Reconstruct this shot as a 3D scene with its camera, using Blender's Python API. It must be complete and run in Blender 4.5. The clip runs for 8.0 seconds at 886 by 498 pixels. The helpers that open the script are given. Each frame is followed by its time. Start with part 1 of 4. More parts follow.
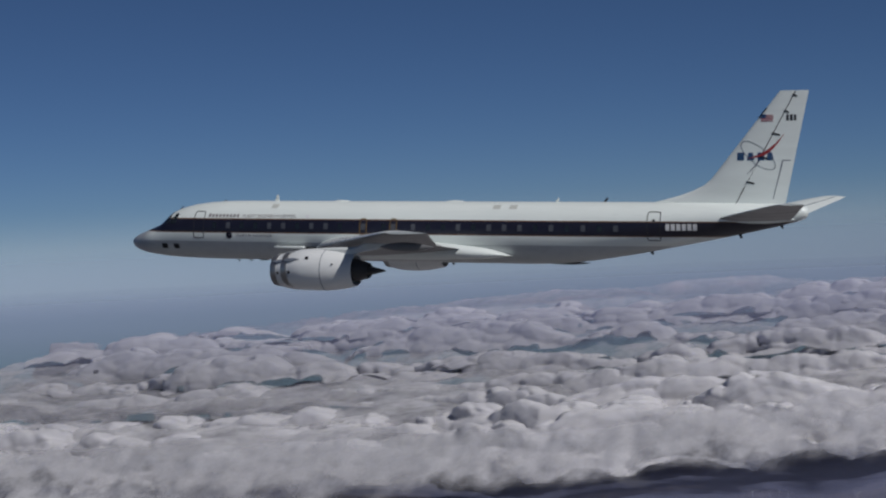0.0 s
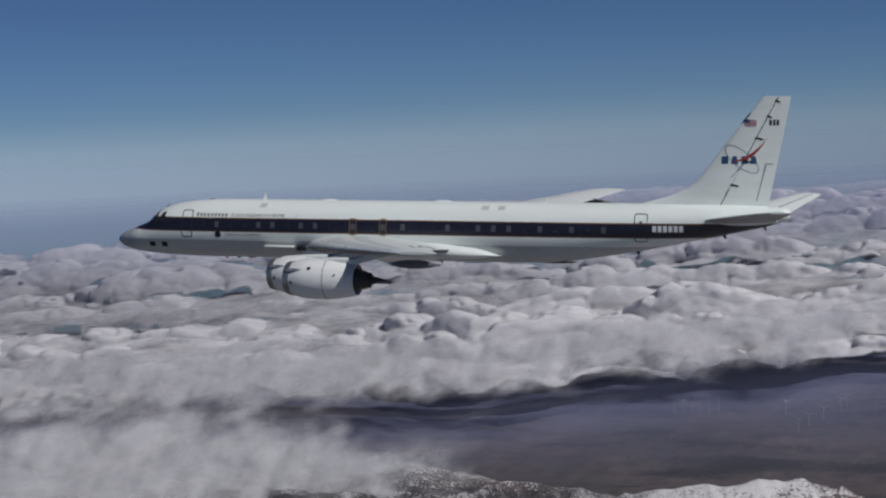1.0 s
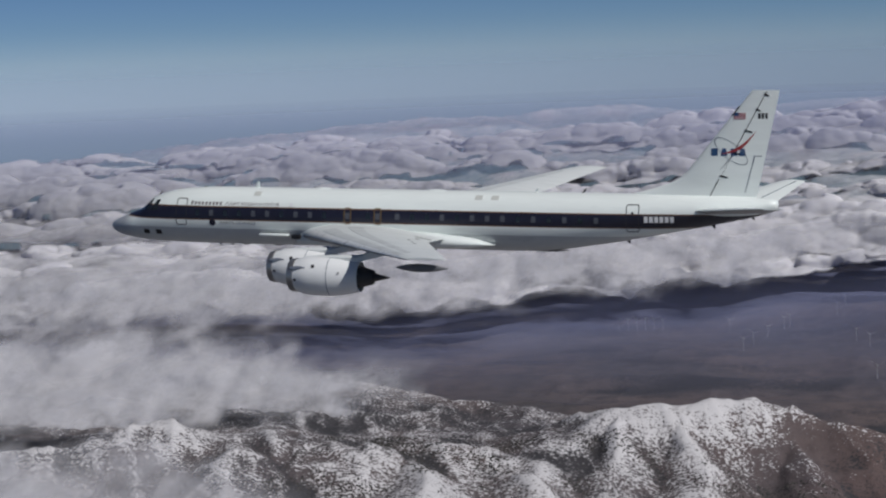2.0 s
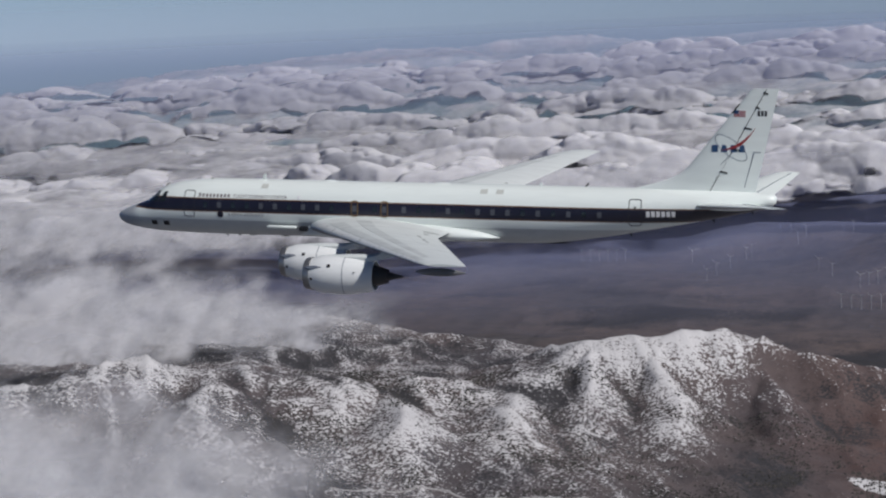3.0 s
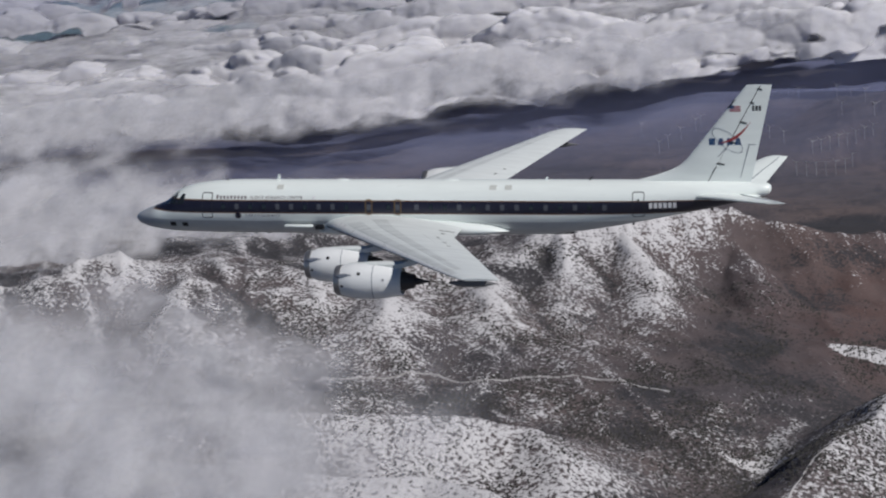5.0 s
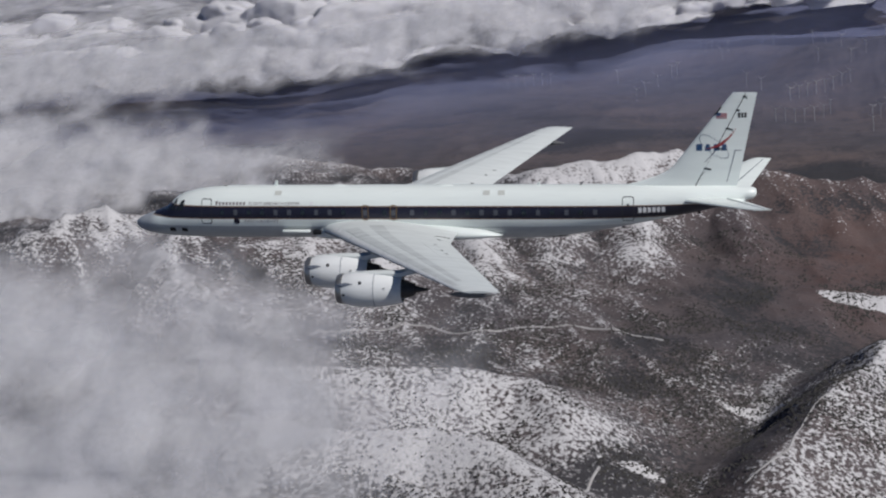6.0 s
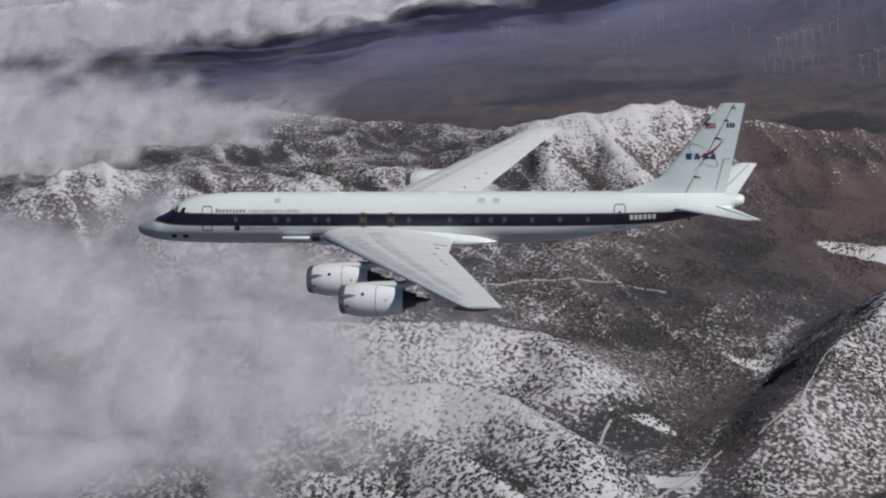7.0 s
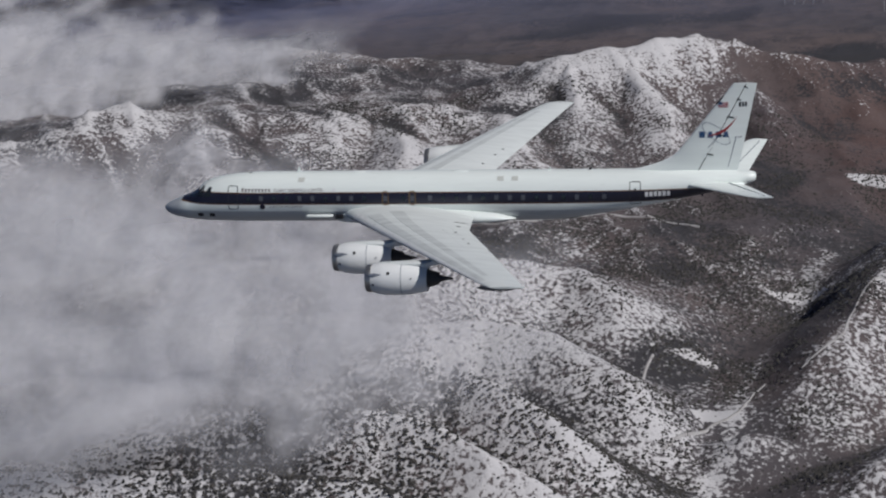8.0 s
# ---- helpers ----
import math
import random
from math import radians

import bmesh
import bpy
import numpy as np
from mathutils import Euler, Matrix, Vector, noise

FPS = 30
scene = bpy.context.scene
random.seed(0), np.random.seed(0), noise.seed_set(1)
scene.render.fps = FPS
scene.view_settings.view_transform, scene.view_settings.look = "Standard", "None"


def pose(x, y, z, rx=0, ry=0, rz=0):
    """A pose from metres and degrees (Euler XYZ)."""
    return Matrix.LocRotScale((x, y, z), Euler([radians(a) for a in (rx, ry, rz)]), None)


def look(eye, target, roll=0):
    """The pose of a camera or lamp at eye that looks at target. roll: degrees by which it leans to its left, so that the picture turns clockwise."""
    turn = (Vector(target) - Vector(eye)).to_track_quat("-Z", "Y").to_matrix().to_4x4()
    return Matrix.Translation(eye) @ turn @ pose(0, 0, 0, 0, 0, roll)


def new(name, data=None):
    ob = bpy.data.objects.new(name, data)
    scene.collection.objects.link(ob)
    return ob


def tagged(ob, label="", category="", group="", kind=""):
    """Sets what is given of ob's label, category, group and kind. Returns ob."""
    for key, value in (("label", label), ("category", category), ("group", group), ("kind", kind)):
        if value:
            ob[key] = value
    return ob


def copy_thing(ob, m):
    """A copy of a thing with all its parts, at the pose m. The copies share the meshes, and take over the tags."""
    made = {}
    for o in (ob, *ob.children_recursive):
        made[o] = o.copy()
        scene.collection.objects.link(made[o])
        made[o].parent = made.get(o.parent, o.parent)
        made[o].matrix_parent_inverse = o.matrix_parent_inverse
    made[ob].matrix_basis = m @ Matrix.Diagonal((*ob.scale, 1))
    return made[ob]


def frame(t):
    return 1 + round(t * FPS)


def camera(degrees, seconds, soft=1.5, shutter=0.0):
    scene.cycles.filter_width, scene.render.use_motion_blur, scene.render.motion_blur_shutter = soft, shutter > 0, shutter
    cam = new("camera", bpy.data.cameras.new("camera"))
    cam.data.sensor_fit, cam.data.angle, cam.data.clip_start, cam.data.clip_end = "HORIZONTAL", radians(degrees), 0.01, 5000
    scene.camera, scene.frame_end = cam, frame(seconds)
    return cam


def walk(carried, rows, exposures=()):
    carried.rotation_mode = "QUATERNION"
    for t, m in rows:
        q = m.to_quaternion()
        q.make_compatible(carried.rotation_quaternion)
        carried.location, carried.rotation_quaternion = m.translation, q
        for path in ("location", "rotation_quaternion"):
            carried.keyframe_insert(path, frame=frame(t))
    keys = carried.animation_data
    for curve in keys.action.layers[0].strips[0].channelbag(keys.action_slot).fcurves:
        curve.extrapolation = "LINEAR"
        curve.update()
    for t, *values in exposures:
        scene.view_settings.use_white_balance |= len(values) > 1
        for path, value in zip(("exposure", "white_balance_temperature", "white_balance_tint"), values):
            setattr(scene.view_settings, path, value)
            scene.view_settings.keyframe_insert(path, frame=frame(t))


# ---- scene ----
# The camera and its walk
cam = camera(28.3, 8.0, 2.2)
CAMERA_ROWS = [
    (0.0, pose(65.256, -105.300, 5.173, 89.498, 2.771, 20.922)),
    (0.5, pose(46.841, -107.008, 8.506, 87.882, 2.943, 19.516)),
    (1.0, pose(27.875, -109.085, 10.872, 86.398, 2.704, 18.131)),
    (1.5, pose(9.591, -110.475, 13.492, 84.908, 2.459, 16.884)),
    (2.0, pose(-8.462, -111.788, 16.070, 83.568, 2.313, 15.819)),
    (2.5, pose(-26.585, -113.246, 18.503, 82.366, 2.292, 14.876)),
    (3.0, pose(-44.887, -114.826, 20.888, 81.222, 2.440, 13.974)),
    (3.5, pose(-63.279, -116.421, 23.256, 80.086, 2.776, 13.060)),
    (4.0, pose(-81.228, -117.771, 25.463, 79.014, 3.248, 12.209)),
    (4.5, pose(-99.079, -119.114, 27.587, 78.027, 3.769, 11.514)),
    (5.0, pose(-116.625, -120.539, 29.532, 77.077, 4.134, 10.825)),
    (5.5, pose(-133.987, -121.951, 31.563, 76.163, 4.340, 10.112)),
    (6.0, pose(-151.432, -123.230, 34.058, 75.300, 4.444, 9.392)),
    (6.5, pose(-169.078, -124.348, 37.030, 74.484, 4.499, 8.728)),
    (7.0, pose(-186.744, -125.627, 39.215, 73.618, 4.558, 8.299)),
    (7.5, pose(-204.543, -127.207, 40.497, 72.588, 4.754, 8.094)),
    (8.0, pose(-220.910, -128.621, 42.791, 71.511, 5.204, 8.093)),
]

walk(cam, CAMERA_ROWS, [(0.0, -0.62, 6120, 11), (1.5, -0.42, 6120, 11), (3.5, -0.22, 6120, 11), (6.5, -0.24, 6120, 11), (8.0, -0.36, 6120, 11)])

# World, sun and exposure
SUN_WAY = Vector((0.68, -0.32, 0.68)).normalized()   # towards the sun
world = bpy.data.worlds.new("world")
scene.world = world
world.use_nodes = True
wn = world.node_tree
sky = wn.nodes.new("ShaderNodeTexSky")
sky.sky_type, sky.sun_disc = "NISHITA", False
sky.sun_elevation = math.asin(SUN_WAY.z)
sky.sun_rotation = math.atan2(SUN_WAY.x, SUN_WAY.y)
sky.altitude, sky.air_density, sky.dust_density, sky.ozone_density = 6500, 1.0, 1.0, 6.0
back = wn.nodes["Background"]
back.inputs["Strength"].default_value = 0.05
wn.links.new(sky.outputs[0], back.inputs["Color"])
sun = new("sun", bpy.data.lights.new("sun", "SUN"))
sun.data.energy, sun.data.angle, sun.data.color = 4.2, radians(0.5), (1.0, 0.95, 0.88)
sun.matrix_world = look(SUN_WAY * 300, (0, 0, 0))


# Noise over arrays
def lattice(i, j, k):
    n = (i * 374761393 + j * 668265263 + k * 1274126177) & 0xFFFFFFFF
    n = ((n ^ (n >> 13)) * 1103515245) & 0xFFFFFFFF
    n = ((n ^ (n >> 16)) * 2246822519) & 0xFFFFFFFF
    return ((n ^ (n >> 15)) & 0xFFFFFF) / float(0xFFFFFF)


def vnoise(x, y, z):
    """Smooth value noise, 0 to 1."""
    xi, yi, zi = (np.floor(a).astype(np.int64) for a in (x, y, z))
    u, v, w = (a - b for a, b in ((x, xi), (y, yi), (z, zi)))
    u, v, w = (a * a * a * (a * (a * 6 - 15) + 10) for a in (u, v, w))
    total = 0
    for a in (0, 1):
        for b in (0, 1):
            for c in (0, 1):
                total = total + lattice(xi + a, yi + b, zi + c) * (u if a else 1 - u) * (v if b else 1 - v) * (w if c else 1 - w)
    return total


def fbm(x, y, z, octaves=5, gain=0.5):
    total, amp, norm = 0, 1.0, 0
    for o in range(octaves):
        f = 2.03 ** o
        total = total + amp * vnoise(x * f + 17.3 * o, y * f + 5.1 * o, z * f + 9.7 * o)
        norm, amp = norm + amp, amp * gain
    return total / norm


def billow(x, y, z, octaves=4, gain=0.5):
    """Rounded lumps with creases between them."""
    total, amp, norm = 0, 1.0, 0
    for o in range(octaves):
        f = 2.1 ** o
        total = total + amp * np.abs(2 * vnoise(x * f + 31.7 * o, y * f + 11.9 * o, z * f + 3.3 * o) - 1)
        norm, amp = norm + amp, amp * gain
    return total / norm


def ridged(x, y, z, octaves=5, gain=0.5):
    return 1 - billow(x, y, z, octaves, gain)


def cells(x, y, reach=1):
    """Distance to the nearest scattered point of a unit grid, in plan."""
    xi, yi = np.floor(x).astype(np.int64), np.floor(y).astype(np.int64)
    best = np.full(x.shape, 9.0)
    for a in range(-reach, reach + 1):
        for b in range(-reach, reach + 1):
            px = xi + a + lattice(xi + a, yi + b, xi * 0 + 7)
            py = yi + b + lattice(xi + a, yi + b, xi * 0 + 19)
            best = np.minimum(best, np.hypot(x - px, y - py))
    return best


def smooth(a, b, x):
    t = np.clip((x - a) / (b - a), 0, 1)
    return t * t * (3 - 2 * t)


# Materials
def material(name, colour=(0.5, 0.5, 0.5), rough=0.5, metal=0.0):
    m = bpy.data.materials.new(name)
    m.use_nodes = True
    b = m.node_tree.nodes["Principled BSDF"]
    b.inputs["Base Color"].default_value = (*colour, 1)
    b.inputs["Roughness"].default_value = rough
    b.inputs["Metallic"].default_value = metal
    return m


def add(m, kind, **values):
    n = m.node_tree.nodes.new(kind)
    for k, v in values.items():
        if k in n.inputs:
            n.inputs[k].default_value = v
    return n


def link(m, a, b):
    m.node_tree.links.new(a, b)


def coords(m):
    return add(m, "ShaderNodeTexCoord").outputs["Object"]


def noise_node(m, scale, detail=4, rough=0.55, vector=None):
    n = add(m, "ShaderNodeTexNoise", Scale=scale, Detail=detail, Roughness=rough)
    link(m, vector or coords(m), n.inputs["Vector"])
    return n.outputs["Fac"]


def ramp(m, fac, stops):
    r = add(m, "ShaderNodeValToRGB")
    e = r.color_ramp.elements
    while len(e) < len(stops):
        e.new(0.5)
    for s, (p, c) in zip(e, stops):
        s.position = p
        s.color = (*c, 1) if isinstance(c, tuple) else (c, c, c, 1)
    link(m, fac, r.inputs["Fac"])
    return r.outputs["Color"]


def mixed(m, fac, a, b, blend="MIX"):
    n = m.node_tree.nodes.new("ShaderNodeMix")
    n.data_type, n.blend_type = "RGBA", blend
    for value, i in ((fac, 0), (a, 6), (b, 7)):
        if isinstance(value, (int, float)):
            n.inputs[i].default_value = value
        elif isinstance(value, tuple):
            n.inputs[i].default_value = (*value, 1)
        else:
            link(m, value, n.inputs[i])
    return n.outputs[2]


def maths(m, op, a, b=0.0):
    n = m.node_tree.nodes.new("ShaderNodeMath")
    n.operation = op
    for value, i in ((a, 0), (b, 1)):
        if isinstance(value, (int, float)):
            n.inputs[i].default_value = value
        else:
            link(m, value, n.inputs[i])
    return n.outputs[0]


def bump(m, height, strength, distance):
    n = add(m, "ShaderNodeBump", Strength=strength, Distance=distance)
    link(m, height, n.inputs["Height"])
    link(m, n.outputs[0], m.node_tree.nodes["Principled BSDF"].inputs["Normal"])


def base(m):
    return m.node_tree.nodes["Principled BSDF"].inputs["Base Color"]


def paint(name, colour, rough=0.32, grime=0.08, panel=True):
    """Aircraft paint with faint streaks of soot along the airflow."""
    m = material(name, colour, rough)
    mp = add(m, "ShaderNodeMapping", Scale=(0.25, 1.6, 1.6))
    link(m, coords(m), mp.inputs["Vector"])
    streak = noise_node(m, 1.1, 5, 0.6, mp.outputs[0])
    fine = noise_node(m, 9.0, 3)
    f = maths(m, "MULTIPLY", ramp(m, streak, [(0.42, 0.0), (0.75, 1.0)]), grime * 2.2)
    f = maths(m, "ADD", f, maths(m, "MULTIPLY", fine, grime * 0.25))
    dark = tuple(c * 0.62 for c in colour)
    link(m, mixed(m, f, colour, dark), base(m))
    link(m, ramp(m, streak, [(0.3, rough * 0.8), (0.8, min(1, rough * 1.5))]), m.node_tree.nodes["Principled BSDF"].inputs["Roughness"])
    return m


def hull_paint():
    """White upper hull, navy band edged with ochre lines, pale grey belly."""
    m = paint("hull_paint", (0.80, 0.845, 0.81))
    b = base(m)
    white = b.links[0].from_socket
    sep = add(m, "ShaderNodeSeparateXYZ")
    link(m, coords(m), sep.inputs[0])
    x, z = sep.outputs[0], sep.outputs[2]

    def within(lo, hi):
        return maths(m, "MULTIPLY", maths(m, "GREATER_THAN", z, lo), maths(m, "LESS_THAN", z, hi))
    n = noise_node(m, 2.0, 4)
    grey = mixed(m, n, (0.56, 0.585, 0.58), (0.46, 0.48, 0.48))
    c = mixed(m, maths(m, "LESS_THAN", z, -1.12), white, grey)
    c = mixed(m, ramp(m, maths(m, "DIVIDE", x, 5.0), [(0.26, 1.0), (0.44, 0.0)]), c, mixed(m, n, (0.42, 0.44, 0.46), (0.34, 0.36, 0.39)))
    band = maths(m, "MULTIPLY", maths(m, "GREATER_THAN", z, BAND_LO), maths(m, "LESS_THAN", z, BAND_HI))
    nose = maths(m, "GREATER_THAN", maths(m, "ADD", x, maths(m, "MULTIPLY", z, -0.9)), 1.98)
    band = maths(m, "MULTIPLY", band, nose)
    trim = maths(m, "MULTIPLY", within(BAND_LO - 0.07, BAND_HI + 0.07), nose)
    c = mixed(m, trim, c, (0.17, 0.10, 0.06))
    navy = mixed(m, n, (0.010, 0.010, 0.022), (0.020, 0.020, 0.036))
    c = mixed(m, band, c, navy)
    link(m, c, b)
    return m


BAND_LO, BAND_HI = -0.47, 0.36
WHITE = paint("white_paint", (0.80, 0.845, 0.815))
COWL = paint("cowl_paint", (0.80, 0.81, 0.80), 0.28, 0.10)
WINGTOP = paint("wing_paint", (0.72, 0.75, 0.735), 0.40, 0.18)
# dark grey puts the wing underside's shade into its colour
WINGSHADE = paint("wing_underside_shade_paint", (0.20, 0.20, 0.205), 0.45, 0.3)
# the tailplane's lower skin is likewise greyed for the shade beneath it
STABSHADE = paint("stabiliser_underside_shade_paint", (0.40, 0.40, 0.40), 0.45, 0.3)
SOOT = paint("soot_stained_wing_paint", (0.615, 0.64, 0.63), 0.42, 0.30)
HULL = hull_paint()
BLACK = material("black_paint", (0.008, 0.008, 0.010), 0.5)
LINE = material("door_outline_paint", (0.03, 0.03, 0.035), 0.5)
OCHRE = material("ochre_outline_paint", (0.16, 0.10, 0.035), 0.5)
PORT = material("roof_port_panel", (0.55, 0.56, 0.52), 0.4)
GLASS = material("cabin_glass", (0.02, 0.025, 0.03), 0.08)
SHADE = material("window_blind", (0.075, 0.08, 0.095), 0.5)
METAL = paint("bare_metal", (0.45, 0.44, 0.43), 0.35, 0.3)
METAL.node_tree.nodes["Principled BSDF"].inputs["Metallic"].default_value = 0.8
HOT = paint("heat_stained_metal", (0.045, 0.042, 0.042), 0.5, 0.4)
NAVY = material("navy_paint", (0.030, 0.075, 0.17), 0.4)
FRAME = material("window_surround", (0.014, 0.014, 0.03), 0.35)
RED = material("red_paint", (0.30, 0.035, 0.04), 0.4)
GREYLINE = material("grey_line_paint", (0.16, 0.18, 0.22), 0.5)
GREYTEXT = material("grey_letter_paint", (0.22, 0.20, 0.20), 0.5)
WHITETEXT = material("white_letter_paint", (0.75, 0.75, 0.75), 0.5)


def cloud_material(name, alpha=False, soft=0.14, pale=0.0, thin=0.12):
    m = material(name, (0.86, 0.86, 0.87), 1.0)
    b = m.node_tree.nodes["Principled BSDF"]
    b.inputs["Specular IOR Level"].default_value = 0.0
    if not soft > 0.3:
        b.inputs["Subsurface Weight"].default_value = 0.85
        b.inputs["Subsurface Radius"].default_value = (1.0, 1.0, 1.1)
        b.inputs["Subsurface Scale"].default_value = 16.0
    n = noise_node(m, 0.02, 5, 0.6)
    link(m, mixed(m, n, (0.46 + pale, 0.46 + pale, 0.51 + pale), (0.66 + pale, 0.64 + pale, 0.64 + pale)), base(m))
    bump(m, noise_node(m, 0.06, 6, 0.65), 0.22, 6.0)
    tr = add(m, "ShaderNodeBsdfTranslucent")
    tr.inputs["Color"].default_value = (0.60, 0.62, 0.68, 1)
    mx = add(m, "ShaderNodeMixShader")
    mx.inputs[0].default_value = soft
    link(m, b.outputs[0], mx.inputs[1])
    link(m, tr.outputs[0], mx.inputs[2])
    out = m.node_tree.nodes["Material Output"]
    last = mx.outputs[0]
    if alpha:
        at = add(m, "ShaderNodeAttribute")
        at.attribute_name = "cover"
        wisps = ramp(m, noise_node(m, 0.018, 6, 0.62), [(0.32, thin), (0.60, 1.0)])
        d = maths(m, "MULTIPLY", at.outputs["Fac"], wisps)
        m.node_tree.nodes[-1].use_clamp = True
        clear = add(m, "ShaderNodeBsdfTransparent")
        mx2 = add(m, "ShaderNodeMixShader")
        link(m, d, mx2.inputs[0])
        link(m, clear.outputs[0], mx2.inputs[1])
        link(m, last, mx2.inputs[2])
        last = mx2.outputs[0]
    link(m, last, out.inputs["Surface"])
    return m


BANK = cloud_material("cloud_bank", True, thin=0.45)
LOW_MIST = cloud_material("low_mist", True, 0.35, 0.10, 0.30)
# see-through tint for sheets that imitate light scattered by distant air
def haze_tint_material(name, colour):
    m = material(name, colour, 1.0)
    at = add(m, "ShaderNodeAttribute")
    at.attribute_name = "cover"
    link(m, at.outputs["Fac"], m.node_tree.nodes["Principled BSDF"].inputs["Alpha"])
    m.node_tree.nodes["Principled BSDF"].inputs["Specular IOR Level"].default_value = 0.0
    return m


HAZE_TINT = haze_tint_material("haze", (0.32, 0.345, 0.54))
PALE_HAZE_TINT = haze_tint_material("pale_haze_tint", (0.60, 0.68, 0.83))


def land_material():
    """Brown steppe, scrub and snow; snow cover and scrub density are vertex values that also carry shade in hollows."""
    m = material("land", (0.1, 0.08, 0.06), 0.95)
    co = coords(m)
    at = add(m, "ShaderNodeAttribute")
    at.attribute_name = "snow"
    ab = add(m, "ShaderNodeAttribute")
    ab.attribute_name = "scrub"
    big = noise_node(m, 0.004, 5, 0.6, co)
    mid = noise_node(m, 0.03, 5, 0.65, co)
    fine = noise_node(m, 0.25, 3, 0.55, co)
    grain = noise_node(m, 0.7, 3, 0.6, co)
    soil = mixed(m, ramp(m, big, [(0.35, 0.0), (0.68, 1.0)]), (0.074, 0.068, 0.076), (0.116, 0.090, 0.086))
    soil = mixed(m, ramp(m, mid, [(0.45, 0.0), (0.7, 0.8)]), soil, (0.048, 0.044, 0.048))
    rust = add(m, "ShaderNodeAttribute")
    rust.attribute_name = "rust"
    soil = mixed(m, maths(m, "MULTIPLY", rust.outputs["Fac"], mid), soil, (0.105, 0.060, 0.052))
    dust = mixed(m, grain, (0.62, 0.62, 0.62), (1.35, 1.32, 1.30))
    soil = mixed(m, 1.0, soil, dust, "MULTIPLY")
    s = maths(m, "ADD", at.outputs["Fac"], maths(m, "MULTIPLY", maths(m, "SUBTRACT", mid, 0.5), 0.7))
    s = maths(m, "ADD", s, maths(m, "MULTIPLY", maths(m, "SUBTRACT", fine, 0.5), 2.3))
    s = maths(m, "ADD", s, maths(m, "MULTIPLY", maths(m, "SUBTRACT", grain, 0.5), 0.7))
    s = ramp(m, s, [(0.36, 0.0), (0.50, 0.5), (0.66, 1.0)])
    c = mixed(m, s, soil, mixed(m, big, (0.48, 0.47, 0.48), (0.62, 0.60, 0.60)))
    k = ramp(m, maths(m, "ADD", ab.outputs["Fac"], maths(m, "SUBTRACT", noise_node(m, 0.24, 3, 0.6, co), 0.5)), [(0.30, 0.0), (0.46, 1.0)])
    c = mixed(m, k, c, (0.036, 0.034, 0.038))
    link(m, c, base(m))
    bump(m, fine, 0.6, 1.5)
    return m


LAND = land_material()
SCRUB = material("scrub", (0.035, 0.035, 0.032), 0.95)
link(SCRUB, mixed(SCRUB, add(SCRUB, "ShaderNodeNewGeometry").outputs["Random Per Island"], (0.022, 0.022, 0.022), (0.060, 0.054, 0.048)), base(SCRUB))
TRACK = material("dirt_track", (0.36, 0.34, 0.33), 0.95)
link(TRACK, mixed(TRACK, noise_node(TRACK, 0.05), (0.22, 0.20, 0.19), (0.50, 0.49, 0.49)), base(TRACK))
TURBINE = paint("turbine_paint", (0.40, 0.40, 0.40), 0.4, 0.1)


# Mesh helpers
def grid_mesh(name, xs, ys, z, mat, attributes=(), keep=None):
    """A sheet over the plan grid xs, ys with heights z[j, i]."""
    nx, ny = len(xs), len(ys)
    X, Y = np.meshgrid(xs, ys)
    co = np.stack([X, Y, z], 2).reshape(-1, 3).astype(np.float32)
    i = np.arange(nx * ny).reshape(ny, nx)
    q = np.stack([i[:-1, :-1], i[:-1, 1:], i[1:, 1:], i[1:, :-1]], 2).reshape(-1, 4)
    if keep is not None:
        k = keep[:-1, :-1] | keep[1:, 1:] | keep[1:, :-1] | keep[:-1, 1:]
        q = q[k.ravel()]
    return raw_mesh(name, co, q, mat, attributes)


def raw_mesh(name, co, faces, mat, attributes=()):
    me = bpy.data.meshes.new(name)
    n, w = faces.shape
    me.vertices.add(len(co))
    me.vertices.foreach_set("co", np.ascontiguousarray(co, dtype=np.float32).ravel())
    me.loops.add(n * w)
    me.loops.foreach_set("vertex_index", faces.ravel().astype(np.int32))
    me.polygons.add(n)
    me.polygons.foreach_set("loop_start", (np.arange(n) * w).astype(np.int32))
    me.polygons.foreach_set("use_smooth", np.ones(n, dtype=bool))
    me.update(calc_edges=True)
    for key, values in attributes:
        a = me.attributes.new(key, "FLOAT", "POINT")
        a.data.foreach_set("value", values.ravel().astype(np.float32))
    me.materials.append(mat)
    me.validate()
    return new(name, me)


def part(name, bm, mat, parent, label=""):
    """Links a bmesh as one mesh object under a thing or a part."""
    me = bpy.data.meshes.new(name)
    bmesh.ops.recalc_face_normals(bm, faces=bm.faces)
    for f in bm.faces:
        f.smooth = True
    for e in bm.edges:
        if len(e.link_faces) != 2 or e.calc_face_angle(0) > radians(42):
            e.smooth = False
    bm.to_mesh(me)
    bm.free()
    for x in (mat if isinstance(mat, (list, tuple)) else [mat]):
        me.materials.append(x)
    ob = new(name, me)
    ob.parent = parent
    if label:
        tagged(ob, label)
    return ob


def sharp(ob, degrees=35):
    """Keeps edges beyond that angle crisp."""
    bm = bmesh.new()
    bm.from_mesh(ob.data)
    for e in bm.edges:
        if len(e.link_faces) == 2 and e.calc_face_angle(0) > radians(degrees):
            e.smooth = False
    bm.to_mesh(ob.data)
    bm.free()
    return ob


